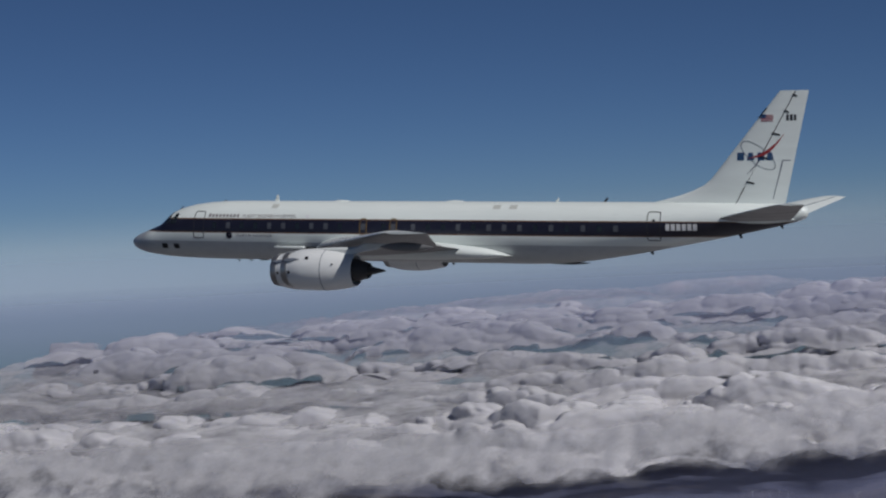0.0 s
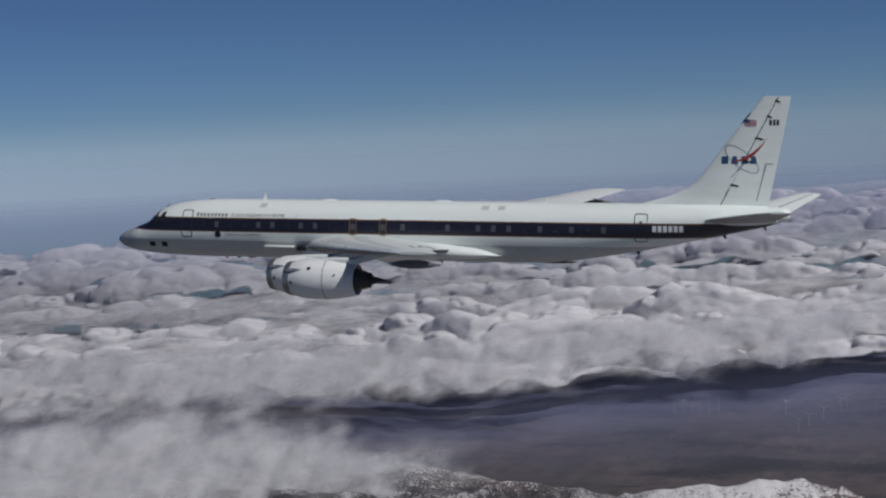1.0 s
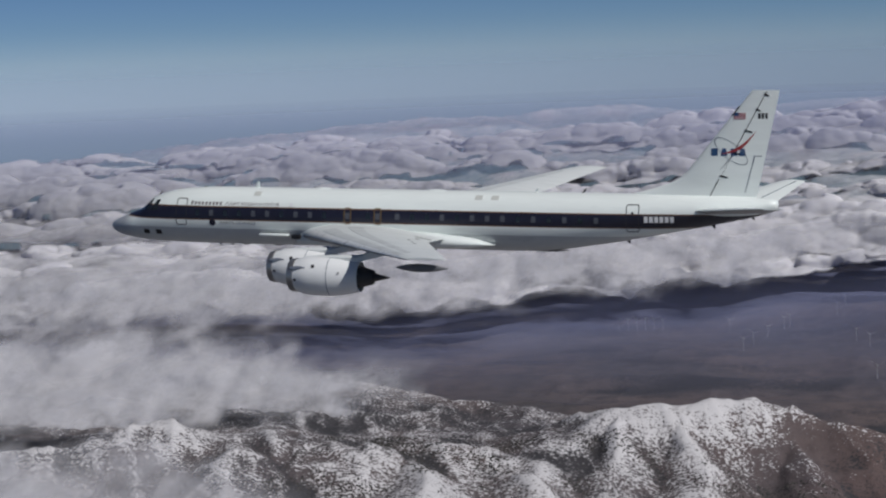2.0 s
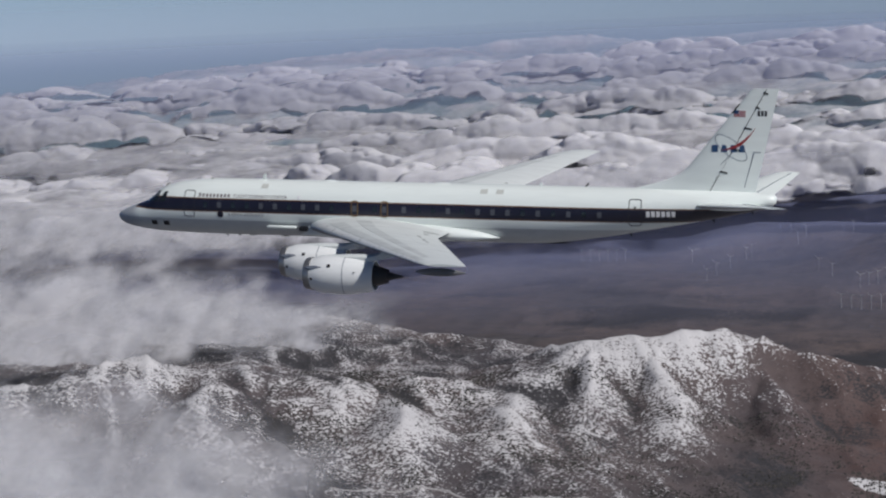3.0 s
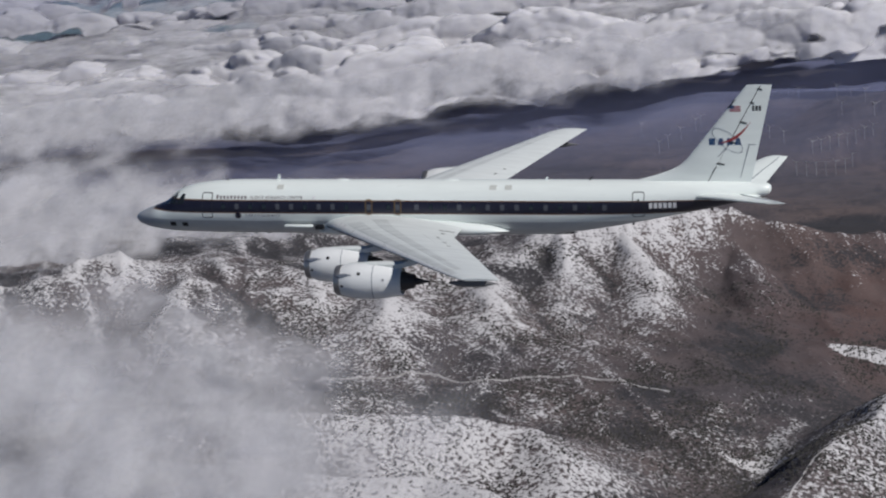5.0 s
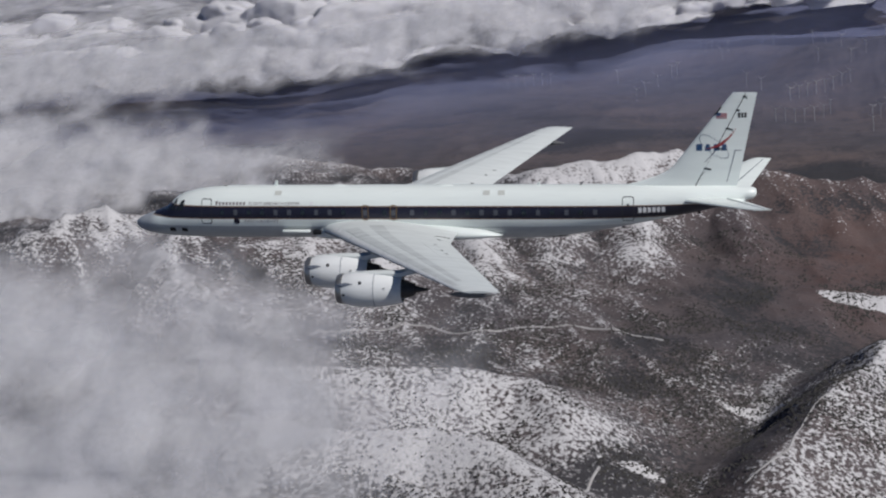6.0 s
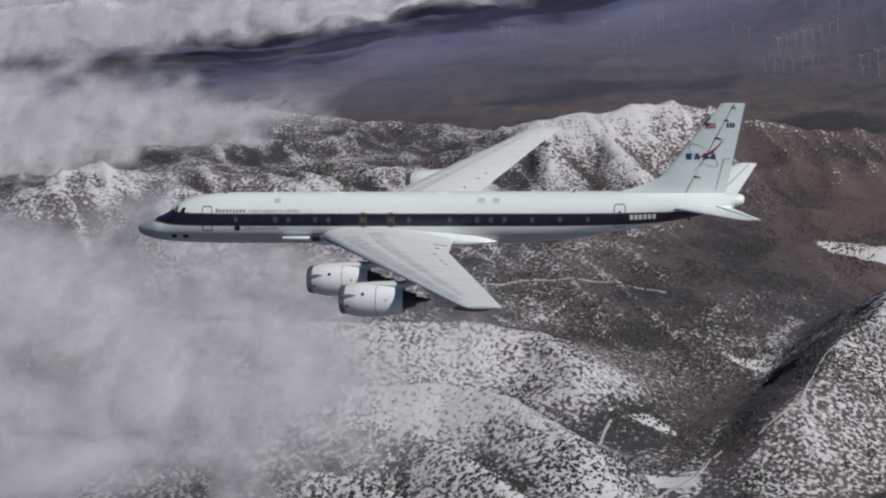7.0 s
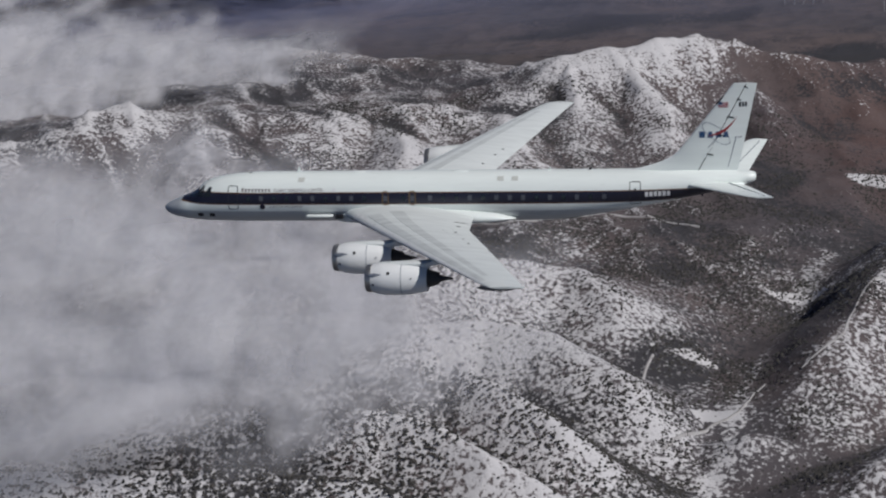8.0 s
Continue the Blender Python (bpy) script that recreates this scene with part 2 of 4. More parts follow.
def loft(rings, close=True, caps=True):
    """Skins rings of equal count."""
    bm = bmesh.new()
    vs = [[bm.verts.new(p) for p in r] for r in rings]
    n = len(rings[0])
    for a, b in zip(vs, vs[1:]):
        for i in range(n if close else n - 1):
            j = (i + 1) % n
            bm.faces.new((a[i], a[j], b[j], b[i]))
    if caps:
        for r in (vs[0], vs[-1]):
            try:
                bm.faces.new(r)
            except ValueError:
                pass
    bmesh.ops.remove_doubles(bm, verts=bm.verts, dist=1e-4)
    return bm


def box(x0, x1, y0, y1, z0, z1, bevel=0.0):
    bm = bmesh.new()
    bmesh.ops.create_cube(bm, size=1, matrix=Matrix.Translation(((x0 + x1) / 2, (y0 + y1) / 2, (z0 + z1) / 2)) @ Matrix.Diagonal((abs(x1 - x0), abs(y1 - y0), abs(z1 - z0), 1)))
    if bevel:
        bmesh.ops.bevel(bm, geom=bm.edges[:], offset=bevel, segments=2, affect="EDGES", profile=0.5)
    return bm


# The land: one sheet to the horizon
CREST_LEFT = ((-1500, 1560, 30), (-1150, 1660, 34), (-990, 1725, 44), (-922, 1822, 56), (-850, 1862, 36), (-780, 1860, 34), (-690, 1874, 36), (-640, 1905, 28), (-610, 1960, 30), (-545, 1955, 20), (-490, 1985, 16))
CREST_RIGHT = ((-560, 2060, 10), (-464, 2060, 40), (-425, 2131, 62), (-350, 2160, 74), (-258, 2203, 80), (-212, 2214, 70), (-148, 2200, 64), (-40, 2215, 54), (100, 2250, 48), (260, 2310, 40), (500, 2380, 30))
SPUR_A = ((-350, 2160, 60), (-300, 2030, 42), (-285, 1900, 8))
SPUR_B = ((-212, 2214, 60), (-170, 2080, 34), (-150, 1960, 4))
SPUR_C = ((-425, 2131, 56), (-405, 2010, 40), (-400, 1880, 6))
SPUR_D = ((-640, 1905, 30), (-585, 1760, 26), (-560, 1650, 4))
SPUR_E = ((-850, 1862, 36), (-800, 1720, 30), (-760, 1580, 8))
SPUR_F = ((-490, 1985, 20), (-470, 1850, 22), (-455, 1700, 4))
FRONT_A = ((-800, 1300, 40), (-560, 1330, 50), (-468, 1340, 56), (-405, 1365, 50), (-365, 1368, 44), (-317, 1325, 38), (-258, 1270, 6))
FRONT_B = ((-700, 1190, 46), (-560, 1190, 50), (-477, 1198, 50), (-428, 1212, 53), (-375, 1195, 54), (-308, 1138, 40), (-256, 1086, 10))
FRONT_C = ((-700, 1050, 60), (-560, 1060, 66), (-495, 1069, 66), (-454, 1055, 66), (-430, 1069, 67), (-385, 1042, 66), (-341, 1011, 56), (-289, 996, 30), (-250, 980, 8))
FRONT_D = ((-700, 940, 70), (-485, 959, 76), (-455, 965, 77), (-413, 950, 77), (-379, 926, 70), (-333, 906, 58), (-283, 855, 30), (-230, 820, 8))
FRONT_E = ((-700, 810, 78), (-520, 850, 84), (-440, 845, 84), (-390, 810, 76), (-330, 770, 50))
EAST_A = ((-190, 1180, 24), (-150, 1240, 50), (-112, 1290, 58), (-80, 1380, 64), (-40, 1490, 66), (70, 1640, 62))
EAST_B = ((-175, 960, 16), (-120, 1010, 46), (-60, 1060, 60), (60, 1080, 70))
KNOLL = ((-262, 1120, 8), (-215, 1105, 30), (-195, 1130, 12))
FAR_HILL = ((-420, 3480, 10), (-150, 3330, 40), (60, 3180, 75), (300, 3080, 115), (800, 3100, 135))
RIDGES = ((CREST_LEFT, 95), (CREST_RIGHT, 100), (SPUR_A, 50), (SPUR_B, 45), (SPUR_C, 45), (SPUR_D, 50), (SPUR_E, 55), (SPUR_F, 45),
          (FRONT_A, 70), (FRONT_B, 50), (FRONT_C, 48), (FRONT_D, 50), (FRONT_E, 54), (EAST_A, 66), (EAST_B, 55), (KNOLL, 36))


def line_distance(px, py, pts):
    """Distance in plan to a polyline, and its height there."""
    best = np.full(px.shape, 1e9)
    high = np.zeros(px.shape)
    for (ax, ay, ah), (bx, by, bh) in zip(pts, pts[1:]):
        t = np.clip(((px - ax) * (bx - ax) + (py - ay) * (by - ay)) / ((bx - ax) ** 2 + (by - ay) ** 2), 0, 1)
        d = np.hypot(px - ax - t * (bx - ax), py - ay - t * (by - ay))
        high = np.where(d < best, ah + t * (bh - ah), high)
        best = np.minimum(best, d)
    return best, high


def land_height(x, y):
    o = x * 0
    wx = x + 30 * (fbm(x / 150, y / 150, o + 3.3, 3) - 0.5)
    wy = y + 30 * (fbm(x / 150, y / 150, o + 8.3, 3) - 0.5)
    h = np.clip(-520 - 0.115 * (x + 450), -590, -474)
    hilly = 1 - smooth(2200, 2420, y + 0.15 * x)
    plain = -548 - 10 * fbm(x / 500, y / 500, o, 3)
    rise, share = o, o
    for pts, width in RIDGES:
        for leg in zip(pts, pts[1:]):
            d, top = line_distance(wx, wy, leg)
            here = top * (0.62 * np.exp(-(d / width) ** 1.5) + 0.38 * np.clip(1 - d / (1.5 * width), 0, 1))
            share = np.where(here > rise, here / np.maximum(top, 1), share)
            rise = np.maximum(rise, here)
    calm = 0.22 + 0.78 * smooth(1320, 1500, y)
    g = ridged(wx / 130, wy / 160, o + 1.7, 3, 0.4)
    up = smooth(2, 34, rise)
    h = h + rise + 22 * calm * (g - 0.66) * (0.7 + 0.3 * up)
    g2 = ridged((wx + 0.45 * wy) / 58, (wy - 0.3 * wx) / 130, o + 6.1, 2, 0.4)
    h = h + 15 * calm * (g2 - 0.62) * (0.5 + 0.5 * up)
    h = h + 2.5 * (ridged((wx + 0.4 * wy) / 26, wy / 52, o + 2.9, 2, 0.4) - 0.62) + 1.2 * (fbm(x / 14, y / 14, o + 7.7, 2) - 0.5)
    creek, _ = line_distance(wx, wy, CREEK)
    h = h - 14 * np.exp(-(creek / 50) ** 2)
    h = h * hilly + (1 - hilly) * plain
    far = smooth(3300, 4300, y - 0.25 * x)
    h = h + far * (70 * fbm(x / 420, y / 260, o + 4, 4) + 60 * smooth(3800, 4900, y))
    d, top = line_distance(wx, wy, FAR_HILL)
    h = h + top * np.exp(-(d / 200) ** 1.4) * (0.7 + 0.6 * ridged(x / 240, y / 240, o + 5, 5))
    h = h + (1 - hilly) * (26 * (ridged(x / 260, y / 180, o + 2, 5) - 0.6))
    return h, rise, hilly, share


CREEK = ((-300, 900, 0), (-235, 1080, 0), (-215, 1220, 0), (-165, 1400, 0), (-140, 1560, 0), (-60, 1700, 0), (60, 1850, 0))


def spread(stops):
    out = [np.array([stops[0][0]])]
    for (a, s), (b, _) in zip(stops, stops[1:]):
        n = max(1, int(round((b - a) / s)))
        out.append(a + (b - a) * np.arange(1, n + 1) / n)
    return np.concatenate(out)


def build_land():
    xs = spread([(-5200, 60), (-1700, 12), (-1150, 3.2), (180, 14), (1500, 90), (4900, 1)])
    ys = spread([(-2500, 90), (700, 6), (900, 2.8), (1500, 3.6), (2350, 8), (3400, 22), (4990, 1)])
    X, Y = np.meshgrid(xs, ys)
    z, rise, hilly, share = land_height(X, Y)
    gx = np.gradient(z, xs, axis=1)
    gy = np.gradient(z, ys, axis=0)
    o = X * 0
    patch = fbm(X / 130, Y / 130, o + 5, 4)
    east = np.clip(gx, -0.8, 0.8)
    crest = np.exp(-((Y - 2120 + 0.35 * (X + 300)) / 110) ** 2) * smooth(-560, -420, X) * (1 - smooth(-190, -110, X))
    # gy and gx terms whiten sun-facing slopes, painting in part of their light
    snow = 0.40 + 0.15 * (smooth(0.15, 0.95, share) - 0.45) + 0.55 * (patch - 0.5) + 0.14 * np.clip(gy, -0.6, 0.6) - 0.14 * np.clip(gx, -0.6, 0.6)
    snow += 0.10 * crest + 0.17 * (1 - smooth(1180, 1420, Y)) - 0.05 * np.exp(-((Y - 1560) / 150) ** 2)
    snow -= 0.60 * smooth(-330, -150, X - 0.10 * (Y - 2000) + 90 * (patch - 0.5)) * smooth(1500, 1800, Y)
    snow -= 0.20 * smooth(-260, -190, X) * (1 - smooth(1300, 1450, Y)) * (1 - smooth(-70, -30, X))
    snow -= 0.10 * smooth(-300, -180, X) * (1 - smooth(-110, -40, X)) * (1 - smooth(1300, 1500, Y))
    snow = snow * hilly - 0.6 * (1 - hilly)
    flat = np.exp(-(((X + 20) / 75) ** 2 + ((Y - 1850) / 26) ** 2)) + 0.25 * (patch - 0.5)
    for fx, fy, rx, ry in ((-160, 1475, 34, 14), (-238, 1165, 26, 12), (-255, 1270, 22, 8)):
        flat = np.maximum(flat, 0.9 * np.exp(-(((X - fx) / rx) ** 2 + ((Y - fy) / ry) ** 2)) + 0.25 * (patch - 0.5))
    snow += 1.2 * smooth(0.40, 0.50, flat)
    creek, _ = line_distance(X, Y, CREEK)
    snow -= 0.12 * np.exp(-(creek / 60) ** 2) - 0.35 * np.exp(-(creek / 9) ** 2)
    scrub = (0.12 + 0.8 * (fbm(X / 90, Y / 90, o + 11, 3) - 0.45)) * hilly + (1 - hilly) * (0.16 + 1.7 * (fbm(X / 240, Y / 120, o + 15, 5) - 0.5)) - 0.5 * smooth(0.4, 0.5, flat)
    scrub += 0.12 * (1 - smooth(0.05, 0.30, share)) * hilly + 0.15 * (1 - smooth(0.28, 0.60, share)) * (1 - smooth(1300, 1420, Y)) * smooth(-900, -700, X) * (1 - smooth(-260, -220, X))
    scrub += 0.16 * (1 - smooth(900, 1150, Y)) * smooth(380, 520, -X) + 0.07 * smooth(600, 760, -X) * smooth(1550, 1750, Y) * hilly
    rust = 1.2 * np.exp(-(((X + 10) / 190) ** 2 + ((Y - 2000) / 300) ** 2))
    # gully bushes and the shade of creases, both put into scrub and snow
    ring = (np.roll(z, 7, 0) + np.roll(z, -7, 0) + np.roll(z, 7, 1) + np.roll(z, -7, 1)) / 4
    hollow = np.clip(ring - z, -5, 5) * hilly
    near_ring = (np.roll(z, 3, 0) + np.roll(z, -3, 0) + np.roll(z, 3, 1) + np.roll(z, -3, 1)) / 4
    hollow = hollow + 1.5 * np.clip(near_ring - z, -2, 2) * hilly
    hollow = hollow * (0.30 + 0.70 * smooth(1350, 1600, Y))
    scrub += 0.020 * hollow
    snow -= 0.035 * hollow
    land = grid_mesh("ground", xs, ys, z, LAND, (("snow", snow), ("scrub", scrub), ("rust", rust)))
    tagged(land, "snow-dusted brown mountains and steppe with dark scrub", "terrain", kind="structure")


build_land()


def build_scrub():
    """Low dark bushes over the snowy slopes, too many to count."""
    rng = np.random.default_rng(3)
    n = 150000
    x = rng.uniform(-760, 60, n)
    y = 760 + 1300 * rng.random(n) ** 1.5
    z, rise, hilly, share = land_height(x, y)
    want = 0.16 + 3.6 * (fbm(x / 55, y / 55, x * 0 + 21, 4) - 0.47) + 0.8 * smooth(380, 560, -x) * (1 - smooth(920, 1080, y))
    ok = rng.random(n) < np.clip(want, 0.03, 1)
    x, y, z = x[ok], y[ok], z[ok]
    n = len(x)
    r = rng.uniform(0.7, 1.9, n)
    base_v = np.array([(0, 0, 1.1), (1, 0, 0.25), (0.25, 0.95, 0.3), (-0.85, 0.5, 0.2), (-0.7, -0.7, 0.3), (0.4, -0.9, 0.2)])
    base_f = np.array([(0, 1, 2), (0, 2, 3), (0, 3, 4), (0, 4, 5), (0, 5, 1)])
    v = base_v[None] * r[:, None, None] * rng.uniform(0.7, 1.3, (n, 6, 3))
    v = v + np.stack([x, y, z - 0.3], 1)[:, None]
    f = base_f[None] + (np.arange(n) * 6)[:, None, None]
    ob = raw_mesh("scrub", v.reshape(-1, 3), f.reshape(-1, 3), SCRUB)
    tagged(ob, "dark leafless scrub bushes dotted over the snow", "bushes", kind="stuff")


build_scrub()

TRACK_LINES = (
    (((-613, 1572, 0), (-573, 1603, 0), (-539, 1615, 0), (-509, 1643, 0), (-494, 1633, 0), (-480, 1615, 0), (-445, 1602, 0), (-420, 1627, 0), (-388, 1649, 0), (-341, 1663, 0), (-316, 1649, 0), (-286, 1651, 0), (-249, 1629, 0)), 1.3),
    (((-282, 1078, 0), (-271, 1094, 0), (-259, 1118, 0), (-237, 1159, 0), (-224, 1160, 0), (-205, 1213, 0), (-196, 1223, 0)), 0.9),
    (((-173, 1210, 0), (-154, 1223, 0), (-135, 1237, 0), (-128, 1264, 0), (-116, 1308, 0), (-103, 1342, 0), (-89, 1353, 0)), 0.9),
    (((-352, 1131, 0), (-338, 1140, 0), (-332, 1151, 0)), 0.9),
    (((-296, 1122, 0), (-299, 1137, 0), (-297, 1229, 0), (-289, 1258, 0)), 0.9),
)


def build_track(pts, half):
    """A pale dirt track laid on the land."""
    line = []
    for (ax, ay, _), (bx, by, _) in zip(pts, pts[1:]):
        n = max(2, int(math.hypot(bx - ax, by - ay) / 2.5))
        line += [(ax + (bx - ax) * k / n, ay + (by - ay) * k / n) for k in range(n)]
    line = np.array(line + [pts[-1][:2]])
    k = np.ones(13) / 13
    pad = np.vstack([np.repeat(line[:1], 6, 0), line, np.repeat(line[-1:], 6, 0)])
    line = np.stack([np.convolve(pad[:, a], k, "valid") for a in (0, 1)], 1)
    line[:, 1] += 5 * (fbm(line[:, 0] / 22, line[:, 1] / 22, line[:, 0] * 0 + 2, 2) - 0.5)
    way = np.gradient(line, axis=0)
    side = np.stack([-way[:, 1], way[:, 0]], 1)
    side /= np.linalg.norm(side, axis=1)[:, None]
    rows = []
    for s, lift in ((-1.6, -0.5), (-1, 0.7), (0, 0.8), (1, 0.7), (1.6, -0.5)):
        p = line + side * s * half
        rows.append(np.stack([p[:, 0], p[:, 1], land_height(p[:, 0], p[:, 1])[0] + lift], 1))
    co = np.stack(rows, 1)
    n, w = co.shape[:2]
    i = np.arange(n * w).reshape(n, w)
    q = np.stack([i[:-1, :-1], i[:-1, 1:], i[1:, 1:], i[1:, :-1]], 2).reshape(-1, 4)
    tagged(raw_mesh("dirt_track", co.reshape(-1, 3), q, TRACK), "pale snow-filled dirt track winding along the slope", "track", kind="structure")


for pts, half in TRACK_LINES:
    build_track(pts, half)


def build_turbine():
    """A white three-bladed wind turbine."""
    t = tagged(new("wind_turbine"), "slim white three-bladed wind turbine on the brown steppe", "wind turbine", "wind farm")
    part("tower", loft([[(r * math.cos(a), r * math.sin(a), z) for a in (2 * math.pi * i / 10 for i in range(10))] for z, r in ((-3, 0.5), (8, 0.42), (22, 0.3))]), TURBINE, t)
    part("nacelle", box(-0.8, 0.8, -1.6, 1.9, 21.6, 23.2, 0.3), TURBINE, t)
    for k in range(3):
        a = math.radians(20 + 120 * k)
        rings = []
        for u, w in ((0.0, 0.2), (0.15, 0.42), (0.5, 0.28), (1.0, 0.08)):
            r = 0.4 + 10.5 * u
            c, s = math.cos(a), math.sin(a)
            rings.append([(c * r - s * w * e, -1.9 + 0.12 * f, 22.4 + s * r + c * w * e) for e, f in ((-1, 0), (0, -1), (1, 0), (0, 1))])
        part("blade", loft(rings), TURBINE, t)
    return t


def build_wind_farm():
    rng = random.Random(8)
    spots = [(-629 + 17 * k, 3273 + 2 * k) for k in range(6)]
    spots += [(-412, 3272), (-362, 3049), (-350, 3110), (-297, 3269), (-235, 3521), (-211, 3306), (-110, 3478), (-139, 3043), (-165, 3100)]
    spots += [(-118 + 16 * k, 2797 + 9 * k) for k in range(6)] + [(33, 2696), (60, 2720), (20, 3060), (48, 3090), (90, 3200), (-40, 3250), (-10, 3390), (70, 3420), (120, 2900)]
    spots += [(-329, 3160), (-306, 3245), (-259, 3535), (-200, 3410), (-35, 3109), (-25, 2888), (8, 3156), (-131, 3605), (95, 3529)]
    spots += [(-90 + 15 * k, 2960 + 6 * k) for k in range(8)] + [(40 + 14 * k, 2820 + 8 * k) for k in range(7)]
    first = None
    for x, y in spots:
        z = float(land_height(np.array([float(x)]), np.array([float(y)]))[0][0])
        m = pose(x, y, z, 0, 0, rng.uniform(-25, 25))
        if first is None:
            first = build_turbine()
            first.matrix_basis = m
        else:
            copy_thing(first, m)


build_wind_farm()

# Clouds
def bank_front(x):
    """Plan line of the near edge of the cloud bank."""
    y = 2640 + 0.80 * np.clip(x + 1138, 0, 1150) + 0.25 * np.clip(x + 1138, -3000, 0)
    return y + 34 * np.sin(x / 130) + 22 * np.sin(x / 47 + 1)


def deck_level(y):
    """Height of the cloud sheet; it lifts towards the horizon."""
    return np.interp(y, (2500, 2900, 3250, 3500, 3800, 4100, 4400, 4700, 4990), (-462, -448, -436, -424, -392, -340, -272, -196, -124))


def far_line(x):
    """Plan line of the horizon, a wide arc."""
    return np.sqrt(np.maximum(4850.0 ** 2 - np.minimum(np.abs(x), 4600.0) ** 2, 0)) - 110


def caps(d, r):
    """A round cap over each scattered point."""
    return np.sqrt(np.clip(1 - (d / r) ** 2, 0, 1))


def build_deck():
    """The thin, uneven cloud sheet from which the cumulus heads swell."""
    xs = spread([(-5200, 70), (-3300, 12), (900, 20), (1700, 90), (4900, 1)])
    ys = spread([(1700, 18), (2450, 10), (4100, 13), (4990, 1)])
    X, Y = np.meshgrid(xs, ys)
    o = X * 0
    wx = X + 60 * (fbm(X / 120, Y / 120, o + 2, 3) - 0.5)
    wy = Y + 60 * (fbm(X / 120, Y / 120, o + 7, 3) - 0.5)
    front = bank_front(X)
    reach = far_line(X)
    u = (Y - front) / (reach - front)
    lift = smooth(0.0, 0.06, u)
    big = caps(cells(wx / 210, wy / 170), 0.85)
    mid = caps(cells(wx / 90 + 9, wy / 80 + 4), 0.9)
    thick = smooth(0.36, 0.62, fbm(X / 330, Y / 170, o + 12, 4))
    z = deck_level(Y + 0.12 * np.abs(X + 700)) + lift * (thick * (16 * big + 7 * mid) + 16 * (fbm(X / 160, Y / 110, o + 3, 3) - 0.5))
    n = fbm(X / 90, Y / 70, o + 30, 4)
    edge = smooth(-0.01, 0.06, u + 0.07 * (n - 0.5))
    cover = edge * smooth(0.16, 0.34, u) * (0.30 + 0.60 * thick + 0.8 * (n - 0.5))
    cover = cover * (1 - 0.75 * smooth(0.55, 0.70, fbm(X / 620, Y / 230, o + 61, 3)) * smooth(0.25, 0.4, u))
    cover = np.maximum(cover, 0.5 * smooth(0.5, 0.78, u))
    ob = grid_mesh("cloud_deck", xs, ys, z, BANK, (("cover", np.clip(cover, 0, 3)),), keep=(u > 0.15) & (u < 1.05))
    tagged(ob, "thin uneven grey cloud sheet reaching to the horizon", "clouds", kind="stuff")


build_deck()


FRONT_ROW = ((-2700, 3280, -366), (-1900, 3380, -356), (-1450, 3540, -342), (-1064, 3400, -345), (-900, 3480, -322), (-683, 3570, -316), (-485, 3590, -326), (-254, 3650, -312), (-80, 3660, -303), (300, 3800, -296))
SECOND_ROW = ((-2700, 3620, -345), (-1900, 3740, -330), (-1400, 3860, -300), (-900, 3900, -286), (-400, 4020, -276), (-100, 4000, -244), (300, 4050, -236))
THIRD_ROW = ((-2700, 3900, -300), (-2100, 4040, -266), (-1500, 4200, -236), (-1000, 4290, -226), (-500, 4380, -222), (300, 4420, -190))
FAR_ROW = ((-2700, 4100, -226), (-1900, 4350, -186), (-1300, 4520, -168), (-700, 4600, -160), (300, 4700, -150))
LOWER_ROW = ((-1900, 2900, -398), (-1350, 3040, -388), (-1000, 3110, -392), (-700, 3280, -388), (-350, 3420, -382), (-60, 3530, -372), (200, 3640, -366))
BETWEEN_ROW = ((-2700, 3760, -318), (-1900, 3900, -290), (-1400, 4040, -262), (-800, 4130, -252), (-300, 4220, -246), (300, 4300, -210))
CLOUD_ROWS = (   # plan line with the heights of the tops, height, size of the lumps, drop and shift of the row, share kept
    (LOWER_ROW, 90, 1.1, 0, 60, 1.1), (FRONT_ROW, 130, 1.2, 12, -70, 0.95), (FRONT_ROW, 120, 1.3, 0, 30, 1.15),
    (FRONT_ROW, 80, 1.1, 12, 190, 0.95), (SECOND_ROW, 90, 1.2, 4, 0, 1.0), (SECOND_ROW, 80, 1.1, -18, 150, 0.95), (BETWEEN_ROW, 80, 1.15, -8, 0, 0.95), (THIRD_ROW, 85, 1.2, -14, 0, 1.0),
    (THIRD_ROW, 75, 1.1, -30, 130, 0.9), (FAR_ROW, 70, 1.1, 14, -110, 0.9), (FAR_ROW, 70, 1.1, -8, 0, 0.95))


